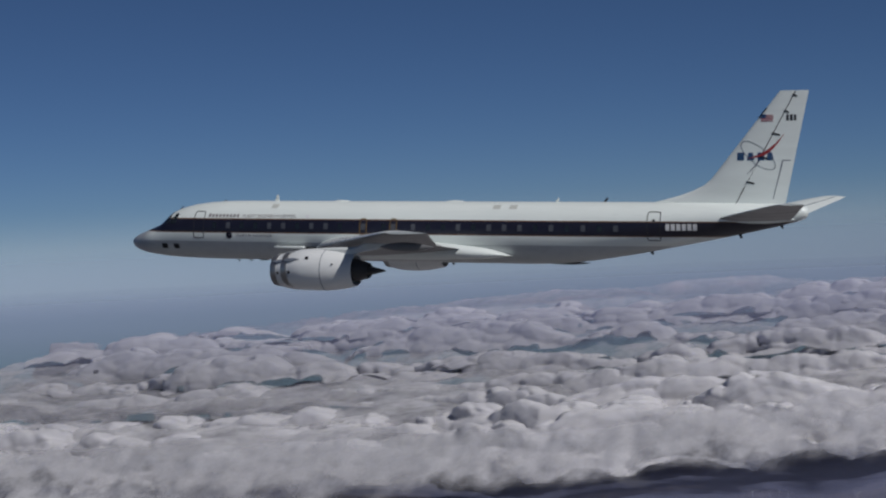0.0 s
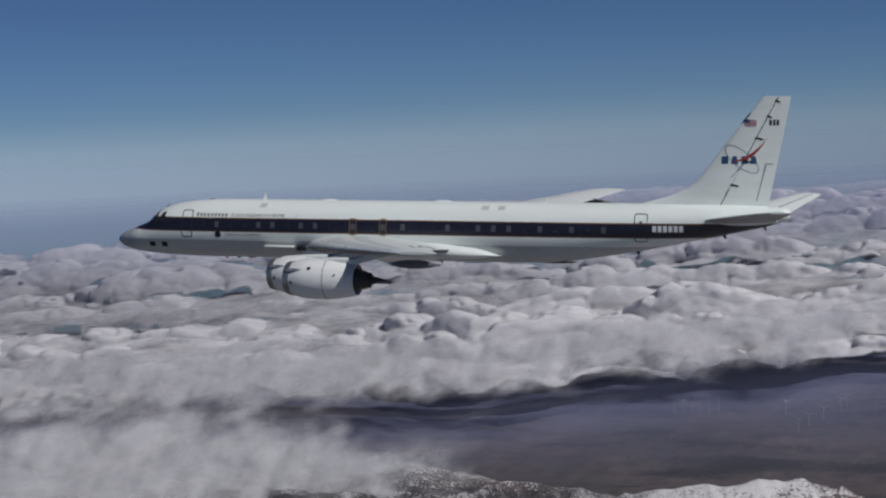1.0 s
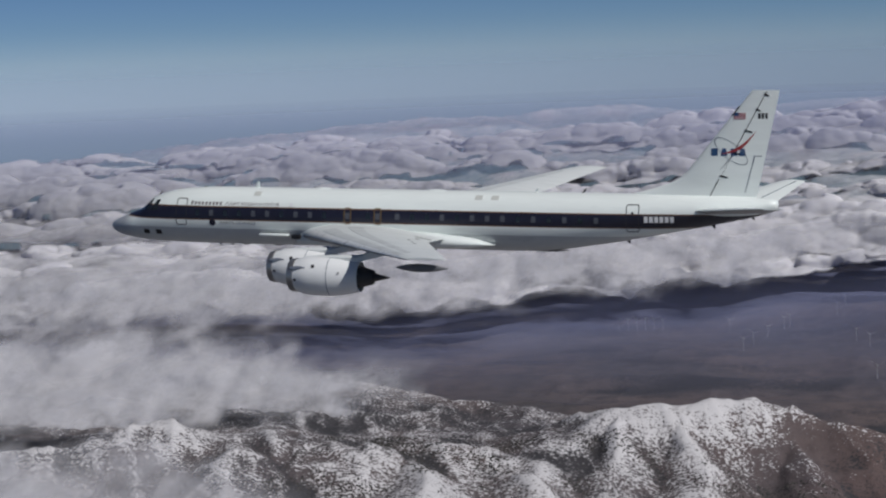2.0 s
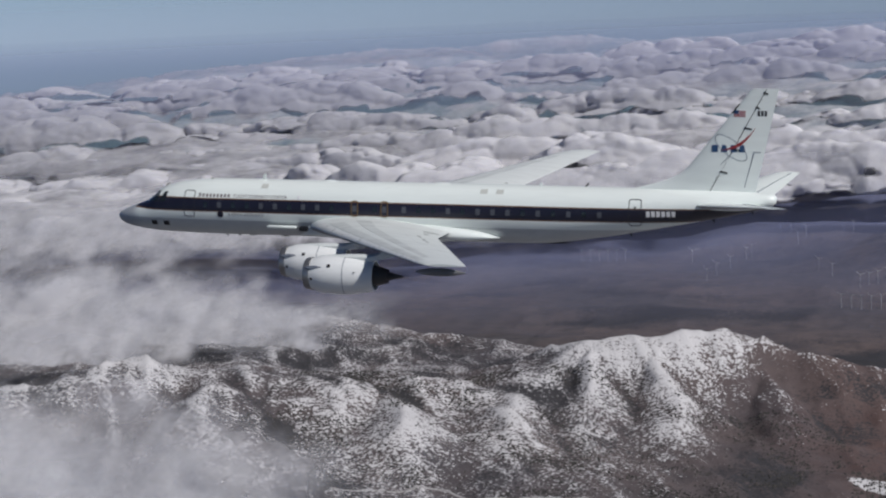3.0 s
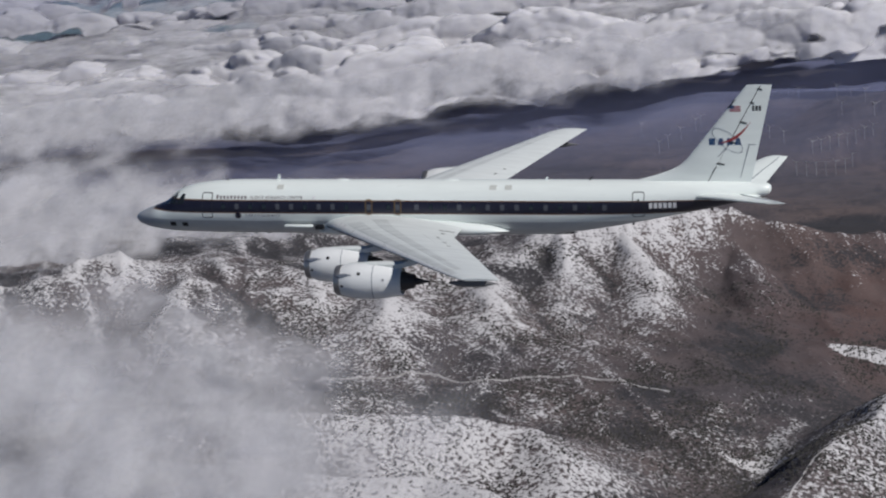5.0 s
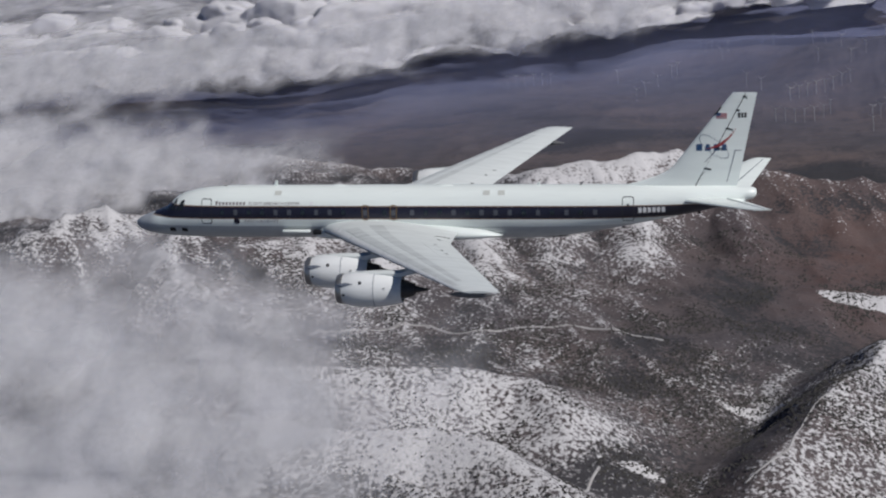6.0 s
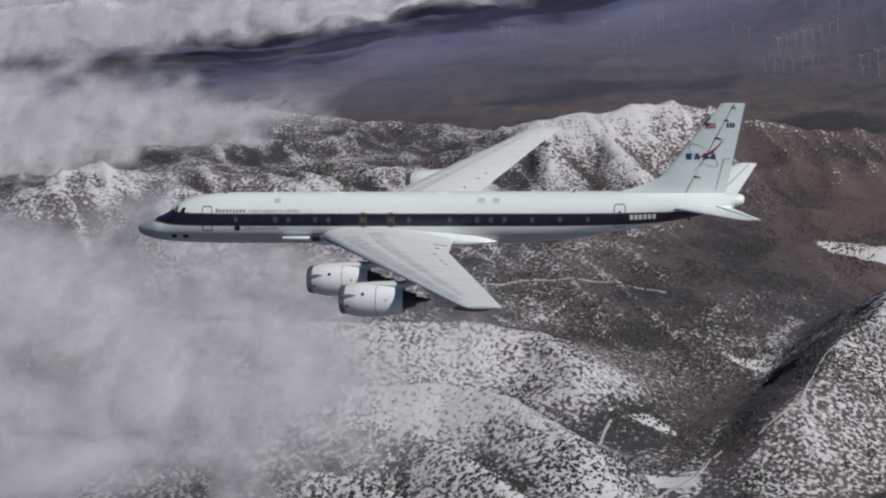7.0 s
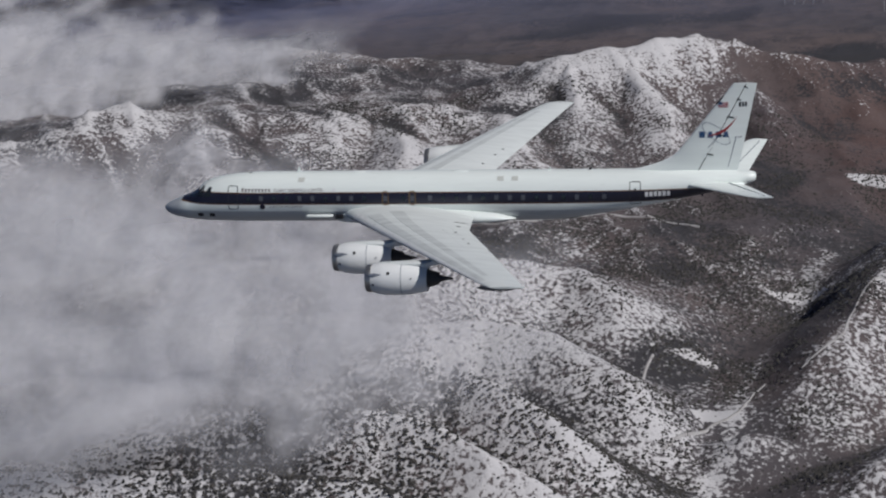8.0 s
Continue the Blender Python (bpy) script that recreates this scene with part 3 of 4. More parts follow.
def build_row(index, line, height, size, drop, shift, share):
    """A row of cumulus: a leaning bank of round lumps with bulging heads and a ragged, thinning foot."""
    px, py, pz = (np.array([p[k] for p in line], dtype=float) for k in range(3))
    slope = height * 1.35
    X, S = np.meshgrid(np.arange(px[0], px[-1], 5.0), np.arange(0, slope * 1.45, 4.5))
    o = X * 0 + 13.7 * index
    wx = X + 26 * (fbm(X / 60, S / 60, o + 1, 3) - 0.5)
    ws = S + 26 * (fbm(X / 60, S / 60, o + 5, 3) - 0.5)
    big = caps(cells((wx + 37 * index) / (95 * size), (ws + 51 * index) / (72 * size)), 0.92)
    mid = caps(cells((wx + 71 * index) / (44 * size), ws / (36 * size) + 3), 0.92)
    low = caps(cells((wx + 13 * index) / (19 * size), ws / (16 * size) + 7), 0.95)
    swell = fbm(X / 300, o, o + 2, 3)
    high = slope * np.clip(0.55 + 1.5 * (swell - 0.5) + 0.45 * (share - 0.6), 0.1, 1.15)
    depth = high - S + size * (46 * (big - 0.55) + 22 * (mid - 0.55) + 8 * (low - 0.5))
    bulge = size * (34 * big + 13 * mid + 2.5 * low) + 6 * (fbm(X / 24, S / 24, o + 9, 3) - 0.5)
    bulge = bulge * smooth(-6, 50, depth) - 60 * (1 - smooth(-20, 75, depth)) ** 2
    y = np.interp(X, px, py) + shift + 55 * (fbm(X / 240, o, o + 6, 3) - 0.5) + 0.42 * (S - slope) - 0.84 * bulge
    z = np.interp(X, px, pz) - drop + 0.72 * (S - slope) + 0.36 * bulge - 16
    n = fbm(X / 70, S / 60, o + 21, 4)
    cover = 5 * smooth(-4, 34, depth) * smooth(0.06, 0.34, S / slope + 0.9 * (n - 0.5))
    co = np.stack([X, y, z], 2).reshape(-1, 3)
    i = np.arange(X.size).reshape(X.shape)
    q = np.stack([i[:-1, :-1], i[:-1, 1:], i[1:, 1:], i[1:, :-1]], 2)
    c = np.maximum(np.maximum(cover[:-1, :-1], cover[1:, 1:]), np.maximum(cover[1:, :-1], cover[:-1, 1:]))
    ob = raw_mesh("cumulus_row", co, q[c > 0.01], BANK, (("cover", cover),))
    tagged(ob, "swelling cumulus clouds with bright tops in a long row", "clouds", kind="stuff")


for index, row in enumerate(CLOUD_ROWS):
    build_row(index, *row)


def build_mist(density, x0, x1, y0, y1, z0, z1, slices, strength, label, cell):
    """A soft low cloud: leaning thin veils one behind another, as dense as the cloud is there."""
    co, fs, dens, at = [], [], [], 0
    for k in range(slices):
        yk = y0 + (y1 - y0) * (k + 0.5) / slices
        xs = np.arange(x0, x1 + cell, cell)
        ss = np.arange(0, (z1 - z0) / 0.6 + cell, cell)
        X, S = np.meshgrid(xs, ss)
        Z = z0 + 0.6 * S
        Y = yk + 0.8 * (S - ss[-1] / 2) - 34 * (billow(X / 90, S / 80, X * 0 + 3.1 * k, 4, 0.45) - 0.3)
        d = density(X, Y, Z)
        co.append(np.stack([X, Y, Z], 2).reshape(-1, 3))
        i = np.arange(X.size).reshape(X.shape) + at
        q = np.stack([i[:-1, :-1], i[:-1, 1:], i[1:, 1:], i[1:, :-1]], 2).reshape(-1, 4)
        dd = np.maximum(np.maximum(d[:-1, :-1], d[1:, 1:]), np.maximum(d[1:, :-1], d[:-1, 1:]))
        fs.append(q[dd.ravel() > 0.02])
        dens.append((d * strength).ravel())
        at += X.size
    ob = raw_mesh("low_cloud", np.concatenate(co), np.concatenate(fs), LOW_MIST, (("cover", np.concatenate(dens)),))
    return tagged(ob, label, "cloud", kind="stuff")


NEAR_RIM = ((600, -680), (716, -570), (790, -560), (830, -440), (880, -375), (985, -380), (1080, -435), (1140, -550), (1180, -650), (1270, -755), (1340, -820), (1450, -960))


def near_density(x, y, z):
    rim = np.interp(y, [p[0] for p in NEAR_RIM], [p[1] for p in NEAR_RIM])
    n = fbm(x / 105, y / 105, z / 75 + 4, 5, 0.55) - 0.5
    inside = smooth(-40, 120, rim - x + 260 * n)
    return inside * smooth(-425, -385, z + 90 * n) * (1 - smooth(-335, -285, z - 130 * n)) * smooth(0.30, 0.52, n + 0.55)


def back_density(x, y, z):
    n = fbm(x / 150, y / 150, z / 80 + 9, 5, 0.55) - 0.5
    r = np.hypot((x + 1290) / 560, (y - 2130) / 330) + 1.1 * n
    return (1 - smooth(0.55, 1.05, r)) * (1 - smooth(-425, -385, z - 90 * n)) * smooth(-500, -470, z)


def bank_density(x, y, z):
    n = fbm(x / 120, y / 120, z / 70 + 2, 5, 0.55) - 0.5
    u = y - bank_front(x) + 260 * n
    return smooth(-20, 110, u) * (1 - smooth(330, 520, u)) * (1 - smooth(-400, -350, z - 110 * n)) * smooth(-475, -440, z + 60 * n)


build_mist(bank_density, -2300, 150, 2560, 3420, -475, -350, 3, 1.0, "soft grey underside of the cloud bank", 9.0)
build_mist(back_density, -2000, -640, 1830, 2420, -500, -370, 4, 1.2, "soft grey low cloud drifting behind the snowy crest", 8.0)
build_mist(near_density, -1150, -240, 690, 1330, -430, -250, 6, 0.80, "soft thin grey cloud hanging over the near slopes", 5.0)


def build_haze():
    """A thin blue-tinted sheet draped over the far plain, in place of the haze there."""
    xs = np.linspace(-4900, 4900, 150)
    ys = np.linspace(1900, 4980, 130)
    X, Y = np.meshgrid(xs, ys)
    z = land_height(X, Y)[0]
    ob = grid_mesh("haze_sheet", xs, ys, z + 22, HAZE_TINT, (("cover", 0.34 * smooth(2250, 3600, Y)),))
    tagged(ob, "blue-tinted sheet standing in for haze over the far plain", "haze", kind="stuff")


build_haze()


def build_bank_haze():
    """An added blue veil that imitates sunlit air and lifts the cloud bank's shadow."""
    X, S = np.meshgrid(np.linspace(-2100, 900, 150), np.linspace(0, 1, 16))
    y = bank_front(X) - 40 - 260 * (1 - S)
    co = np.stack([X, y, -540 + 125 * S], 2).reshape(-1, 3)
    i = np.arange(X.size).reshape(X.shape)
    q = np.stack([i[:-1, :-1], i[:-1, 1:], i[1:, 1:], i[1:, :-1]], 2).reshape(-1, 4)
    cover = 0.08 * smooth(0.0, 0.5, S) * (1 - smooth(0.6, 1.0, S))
    ob = raw_mesh("bank_haze_sheet", co, q, HAZE_TINT, (("cover", cover),))
    tagged(ob, "blue-tinted sheet standing in for haze before the cloud bank", "haze", kind="stuff")


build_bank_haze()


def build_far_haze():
    """A blue-tinted sheet for the haze between the far cloud tops and the horizon."""
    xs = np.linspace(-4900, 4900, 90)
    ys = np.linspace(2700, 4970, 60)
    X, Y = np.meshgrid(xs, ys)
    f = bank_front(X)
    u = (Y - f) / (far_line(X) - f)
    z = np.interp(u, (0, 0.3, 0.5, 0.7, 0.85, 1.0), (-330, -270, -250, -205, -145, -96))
    ob = grid_mesh("far_haze_sheet", xs, ys, z, HAZE_TINT, (("cover", 0.38 * smooth(0.25, 0.85, u) * (1 - 0.9 * smooth(0.82, 1.0, u))),), keep=(u > 0.2) & (u < 1.04))
    tagged(ob, "blue-tinted sheet standing in for haze above the far clouds", "haze", kind="stuff")


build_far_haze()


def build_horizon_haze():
    """A pale-tinted wall that paints the haze band along the horizon, thinning upwards."""
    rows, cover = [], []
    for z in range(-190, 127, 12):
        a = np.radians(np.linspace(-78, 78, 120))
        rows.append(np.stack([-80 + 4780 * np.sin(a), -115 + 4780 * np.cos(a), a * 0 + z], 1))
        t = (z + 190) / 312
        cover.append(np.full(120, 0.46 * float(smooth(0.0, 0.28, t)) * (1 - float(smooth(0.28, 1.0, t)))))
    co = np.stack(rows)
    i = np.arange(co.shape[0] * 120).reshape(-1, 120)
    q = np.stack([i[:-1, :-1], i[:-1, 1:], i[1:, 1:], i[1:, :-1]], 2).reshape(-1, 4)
    ob = raw_mesh("horizon_haze_sheet", co.reshape(-1, 3), q, PALE_HAZE_TINT, (("cover", np.concatenate(cover)),))
    tagged(ob, "pale-tinted sheet standing in for haze along the horizon", "haze", kind="stuff")


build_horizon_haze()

# The airliner, in its own space: x runs aft from the nose, y to starboard, z up
airliner = tagged(new("jet_airliner"), "white four-engined jet airliner with a navy cheatline, flying", "airplane")

HULL_STATIONS = (   # x, top, bottom, half width
    (0.0, -1.28, -1.32, 0.02), (0.06, -1.12, -1.50, 0.19), (0.22, -0.98, -1.68, 0.36), (0.6, -0.78, -1.87, 0.62), (1.2, -0.54, -2.03, 0.92), (1.9, -0.28, -2.14, 1.19),
    (2.45, -0.06, -2.21, 1.36), (2.9, 0.28, -2.26, 1.48), (3.45, 0.78, -2.30, 1.58), (4.1, 1.05, -2.33, 1.68), (5.0, 1.28, -2.36, 1.77), (6.2, 1.44, -2.39, 1.83),
    (7.6, 1.53, -2.40, 1.865), (9.0, 1.55, -2.40, 1.87), (15, 1.55, -2.40, 1.87), (22, 1.55, -2.40, 1.87), (29.5, 1.55, -2.40, 1.87), (31.5, 1.55, -2.33, 1.86),
    (33.5, 1.55, -2.10, 1.82), (36, 1.55, -1.70, 1.72), (38.5, 1.54, -1.22, 1.55), (41, 1.52, -0.72, 1.30), (43, 1.50, -0.30, 1.05), (44.8, 1.46, 0.10, 0.80),
    (46.0, 1.40, 0.42, 0.58), (46.4, 1.34, 0.56, 0.47), (46.58, 1.22, 0.74, 0.30), (46.62, 1.08, 0.94, 0.10))


def hull_at(x):
    for a, b in zip(HULL_STATIONS, HULL_STATIONS[1:]):
        if a[0] <= x <= b[0]:
            t = (x - a[0]) / (b[0] - a[0])
            return tuple(p + t * (q - p) for p, q in zip(a[1:], b[1:]))
    return HULL_STATIONS[-1][1:]


def hull_waist(x):
    top, bot, half = hull_at(x)
    return bot + (top - bot) * 0.527


def hull_side(x, z, proud=0.0):
    """The port flank's y at that x and z, that far proud of the skin."""
    top, bot, half = hull_at(x)
    mid = hull_waist(x)
    s = (z - mid) / ((top - mid) if z > mid else (mid - bot))
    return -(half * math.sqrt(max(0.0, 1 - min(1, s * s))) + proud)


def build_hull():
    fine = []
    for a, b in zip(HULL_STATIONS, HULL_STATIONS[1:]):
        n = max(1, int((b[0] - a[0]) / 0.7))
        fine += [tuple(p + (q - p) * k / n for p, q in zip(a, b)) for k in range(n)]
    fine.append(HULL_STATIONS[-1])
    rings = []
    for x, top, bot, half in fine:
        mid = bot + (top - bot) * 0.527
        ring = []
        for k in range(56):
            a = 2 * math.pi * k / 56
            s = math.sin(a)
            ring.append((x, half * math.cos(a), mid + s * ((top - mid) if s > 0 else (mid - bot))))
        rings.append(ring)
    return part("fuselage", loft(rings), HULL, airliner, "white hull with navy band and grey belly")


build_hull()


def section(chord, thick, n=15):
    """Closed aerofoil outline: pairs along the chord and upwards."""
    up, low = [], []
    for k in range(n):
        u = 0.5 - 0.5 * math.cos(math.pi * k / (n - 1))
        t = 5 * thick * (0.2969 * math.sqrt(u) - 0.126 * u - 0.3516 * u * u + 0.2843 * u ** 3 - 0.1036 * u ** 4)
        up.append((u * chord, (t * 1.15 + 0.012 * math.sin(math.pi * u)) * chord))
        low.append((u * chord, -t * 0.85 * chord))
    return up + low[-2:0:-1]


def wing_point(y):
    """Leading edge x, chord, height and thickness of the wing at distance y from the middle."""
    lead = WING_LEAD + 0.664 * (y - 1.87)
    if y < WING_KINK:
        trail = KINK_TRAIL + 0.06 * (y - WING_KINK)
    else:
        trail = KINK_TRAIL + (31.23 - KINK_TRAIL) * (y - WING_KINK) / (22.43 - WING_KINK)
    return lead, trail - lead, -1.42 + 0.102 * (y - 1.87), 0.125 - 0.03 * min(1, y / 20)


WING_LEAD, WING_KINK, KINK_TRAIL = 15.1, 6.9, 25.5


def blade(stations, vertical=False, upper=None, lower=None):
    """A lifting surface from (along, lead, chord, height, thick) stations."""
    rings = []
    for along, lead, chord, height, thick in stations:
        ring = []
        for u, t in section(chord, thick):
            ring.append((lead + u, t, along) if vertical else (lead + u, along, height + t))
        rings.append(ring)
    bm = loft(rings)
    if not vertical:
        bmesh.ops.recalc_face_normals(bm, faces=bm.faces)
        # downward faces take the second paint, darkened to stand in for shade
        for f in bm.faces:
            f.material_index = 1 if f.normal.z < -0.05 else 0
    return bm


def build_wing(side):
    ys = [0.6, 1.87, 3.2, 4.6, 5.8, WING_KINK, 8.2, 10, 12, 14, 16, 18, 20, 21.6, 22.2, 22.43]
    st = []
    for y in ys:
        lead, chord, h, thick = wing_point(y)
        if y > 21.7:
            k = (y - 21.7) / 0.73
            lead, chord, thick = lead + 0.22 * k * k, chord - 0.22 * k * k, thick * (1 - 0.4 * k)
        st.append((side * y, lead, chord, h, thick))
    wing = part("wing", blade(st), [WINGTOP, WINGSHADE], airliner, "pale swept wing, underside painted dark as in shade")
    sharp(wing, 40)

    def strip(name, y0, y1, f0, f1, mat, label, lift=0.005):
        """A panel lying on the wing's upper skin between chord fractions."""
        rows = []
        for k in range(7):
            y = y0 + (y1 - y0) * k / 6
            lead, chord, h, thick = wing_point(y)
            row = []
            for j in range(5):
                u = f0 + (f1 - f0) * j / 4
                t = 5 * thick * (0.2969 * math.sqrt(u) - 0.126 * u - 0.3516 * u * u + 0.2843 * u ** 3 - 0.1036 * u ** 4)
                row.append((lead + u * chord, side * y, h + (t * 1.15 + 0.012 * math.sin(math.pi * u)) * chord + lift))
            rows.append(row)
        bm = loft(rows, close=False, caps=False)
        ex = bmesh.ops.extrude_face_region(bm, geom=bm.faces[:])
        bmesh.ops.translate(bm, verts=[v for v in ex["geom"] if isinstance(v, bmesh.types.BMVert)], vec=(0, 0, -0.03))
        return part(name, bm, mat, wing, label)
    strip("leading_edge", 3.0, 21.6, 0.004, 0.06, COWL, "bright leading edge")
    strip("spar_panel", 4.0, 21.2, 0.085, 0.20, SOOT, "sooty grey wing panel", 0.006)
    strip("tank_panel", 3.4, 20.0, 0.30, 0.42, SOOT, "sooty grey wing panel", 0.006)
    strip("flap", 7.1, 13.6, 0.80, 0.985, WINGTOP, "")
    strip("aileron", 14.0, 20.6, 0.80, 0.985, WINGTOP, "")
    strip("spoiler", 7.6, 10.2, 0.66, 0.77, WINGTOP, "")
    strip("spoiler", 10.5, 13.1, 0.66, 0.77, WINGTOP, "")
    for y, f0, f1 in ((5.1, 0.84, 0.97), (6.2, 0.86, 0.90), (8.3, 0.78, 0.81), (10.2, 0.78, 0.81), (11.4, 0.78, 0.81)):
        strip("hinge_slot", y, y + (0.12 if y > 5.5 else 0.06), f0, f1, BLACK, "dark slot", 0.022)
    # fairing pod beneath the tip
    lead, chord, h, thick = wing_point(20.3)
    rings = []
    for k in range(11):
        u = k / 10
        r = 0.02 + 0.20 * math.sin(math.pi * min(1, u * 1.05)) ** 0.7 if u < 0.95 else 0.03
        rings.append([(lead + 0.35 + 3.0 * u, side * (20.3 + 0.55 * r * math.cos(a)), h - 0.62 + 1.1 * r * math.sin(a)) for a in (2 * math.pi * i / 12 for i in range(12))])
    part("tip_pod", loft(rings), WINGSHADE, wing, "grey pod below the wing tip")
    return wing


def build_root_fairing(side):
    rings = []
    for k in range(25):
        u = k / 24
        x = 14.4 + (28.4 - 14.4) * u
        swell = min(1.0, u / 0.22) ** 0.6 * min(1.0, (1.02 - u) / 0.22) ** 0.5
        top = -1.00 - 0.55 * max(0, (u - 0.60) / 0.40) ** 1.5 - 0.45 * max(0, (0.16 - u) / 0.16) ** 2
        low = -2.12 + 0.16 * max(0, (u - 0.6) / 0.4)
        reach = 1.35 + 1.22 * swell
        if u > 0.88:
            k = ((u - 0.88) / 0.12) ** 1.5
            top, low = top - 0.28 * k, low + 0.18 * k
        ring = []
        for i in range(18):
            a = 2 * math.pi * i / 18
            c, s = math.cos(a), math.sin(a)
            ring.append((x, side * (0.9 + (reach - 0.9) * (0.5 + 0.5 * c) ** 0.8), (top + low) / 2 + (top - low) / 2 * s))
        rings.append(ring)
    f = part("wing_root_fairing", loft(rings), WHITE, airliner, "white wing root fairing")
    return f


def engine_ring(x, cy, cz, r, n=32, drop=0.0):
    return [(x, cy + r * math.cos(a), cz + drop + r * math.sin(a)) for a in (2 * math.pi * i / n for i in range(n))]


def build_engine(side, y, x0, cz):
    cy = side * y
    eng = part("engine", loft([engine_ring(x0 + dx, cy, cz, r) for dx, r in
               ((0.42, 0.98), (0.9, 1.13), (1.4, 1.19), (2.0, 1.21), (2.6, 1.20), (3.2, 1.15), (3.9, 1.04), (4.45, 0.92), (4.45, 0.86), (3.9, 0.86))], caps=False), COWL, airliner, "white engine cowling")
    part("inlet_lip", loft([engine_ring(x0 + dx, cy, cz, r) for dx, r in
         ((0.9, 0.80), (0.3, 0.80), (0.1, 0.83), (0.0, 0.90), (0.04, 0.955), (0.16, 0.995), (0.42, 1.03), (0.44, 0.97))], caps=False), METAL, eng, "dull metal inlet lip")
    fan = bmesh.new()
    bmesh.ops.create_circle(fan, cap_ends=True, segments=32, radius=0.82, matrix=Matrix.Translation((x0 + 0.85, cy, cz)) @ Matrix.Rotation(math.pi / 2, 4, "Y"))
    part("fan", fan, HOT, eng, "dark fan disc")
    part("spinner", loft([engine_ring(x0 + dx, cy, cz, r, 20) for dx, r in ((0.38, 0.01), (0.5, 0.12), (0.7, 0.22), (0.86, 0.28))]), METAL, eng)
    part("core_nozzle", loft([engine_ring(x0 + dx, cy, cz, r) for dx, r in
         ((3.8, 0.70), (4.4, 0.66), (4.9, 0.53), (5.25, 0.44), (5.25, 0.40), (4.9, 0.40))], caps=False), HOT, eng, "dark heat-stained nozzle")
    part("exhaust_plug", loft([engine_ring(x0 + dx, cy, cz, r, 24) for dx, r in ((4.7, 0.34), (5.2, 0.29), (5.7, 0.17), (6.15, 0.07), (6.3, 0.01))]), HOT, eng, "dark exhaust cone")
    part("cowl_seam", loft([engine_ring(x0 + dx, cy, cz, r) for dx, r in ((2.62, 1.185), (2.62, 1.206), (2.66, 1.205), (2.66, 1.185))], caps=False), GREYLINE, eng, "grey panel seam")
    # strake on the cowl
    st = []
    for k in range(9):
        u = k / 8
        w = 0.10 * math.sin(math.pi * min(1, u * 1.1)) ** 0.6 if u < 0.9 else 0.02
        a = math.radians(180 - 33) if side < 0 else math.radians(33)
        r = 1.03 + 0.17 * min(1, (0.1 + 1.05 * u) / 1.2)
        rad = (math.cos(a), math.sin(a))
        tan = (-rad[1], rad[0])
        st.append([(x0 + 0.2 + 1.05 * u, cy + rad[0] * (r + d) + tan[0] * e * w, cz + rad[1] * (r + d) + tan[1] * e * w) for d, e in ((-0.05, -1), (0.02, -1), (0.02, 1), (-0.05, 1))])
    part("inlet_scoop", loft(st), GREYLINE, eng, "dark grey teardrop scoop")
    for a0, dx, sz in ((143, 1.75, 0.10), (186, 0.62, 0.07), (160, 3.4, 0.03)):
        a = math.radians(a0) if side < 0 else math.radians(180 - a0)
        r = 1.185 if dx > 1 else 1.05
        rad = Vector((0, math.cos(a), math.sin(a)))
        tan = Vector((0, -rad.z, rad.y))
        c = Vector((x0 + dx, cy, cz)) + rad * r
        rr = [[tuple(c + Vector((ux * sz, 0, 0)) + tan * uy * sz + rad * d) for ux, uy in ((-1, -1), (1, -1), (1, 1), (-1, 1))] for d in (-0.06, 0.03)]
        part("vent", loft(rr), BLACK, eng, "black square vent")
    # pylon
    lead, chord, h, thick = wing_point(y)
    rings = []
    for k in range(13):
        u = k / 12
        x = x0 + 0.9 + (lead + 0.45 * chord - x0 - 0.9) * u
        t = max(0.0, min(1.0, (x - x0 - 0.9) / (lead + 0.25 - x0 - 0.9)))
        top = cz + 1.14 + 0.16 * math.sin(math.pi * min(1, t * 0.6))
        if x > lead + 0.25:
            top = cz + 1.29 + (h - 0.02 - cz - 1.29) * min(1, (x - lead - 0.25) / 0.8)
        low = cz + 0.9 if x < x0 + 4.2 else cz + 0.9 + (h - 0.30 - cz - 0.9) * (x - x0 - 4.2) / (lead + 0.45 * chord - x0 - 4.2)
        low = min(low, top - 0.05)
        w = 0.06 + 0.28 * math.sin(math.pi * (0.08 + 0.86 * u)) ** 0.6
        rings.append([(x, cy - w, low), (x, cy - w, top - 0.10), (x, cy - w * 0.6, top), (x, cy + w * 0.6, top), (x, cy + w, top - 0.10), (x, cy + w, low)])
    part("pylon", loft(rings), WINGTOP, eng, "pale engine pylon")
    return eng


for side in (-1, 1):
    build_wing(side)
    build_root_fairing(side)
    build_engine(side, 8.55, 15.45, -2.42)
    build_engine(side, 14.0, 18.95, -1.93)


# Tail
def fin_chord(z):
    """Leading and trailing edge x of the fin at that height."""
    lead = 40.15 + (44.89 - 40.15) * (z - 2.2) / (8.22 - 2.2)
    if z < 3.0:
        lead -= 2.6 * ((3.0 - z) / 1.5) ** 2.2
    trail = 45.25 + (46.61 - 45.25) * (z - 1.5) / (8.22 - 1.5)
    return lead, trail


def hinge_x(z):
    return 42.3 + (45.85 - 42.3) * (z - 1.5) / (8.22 - 1.5)


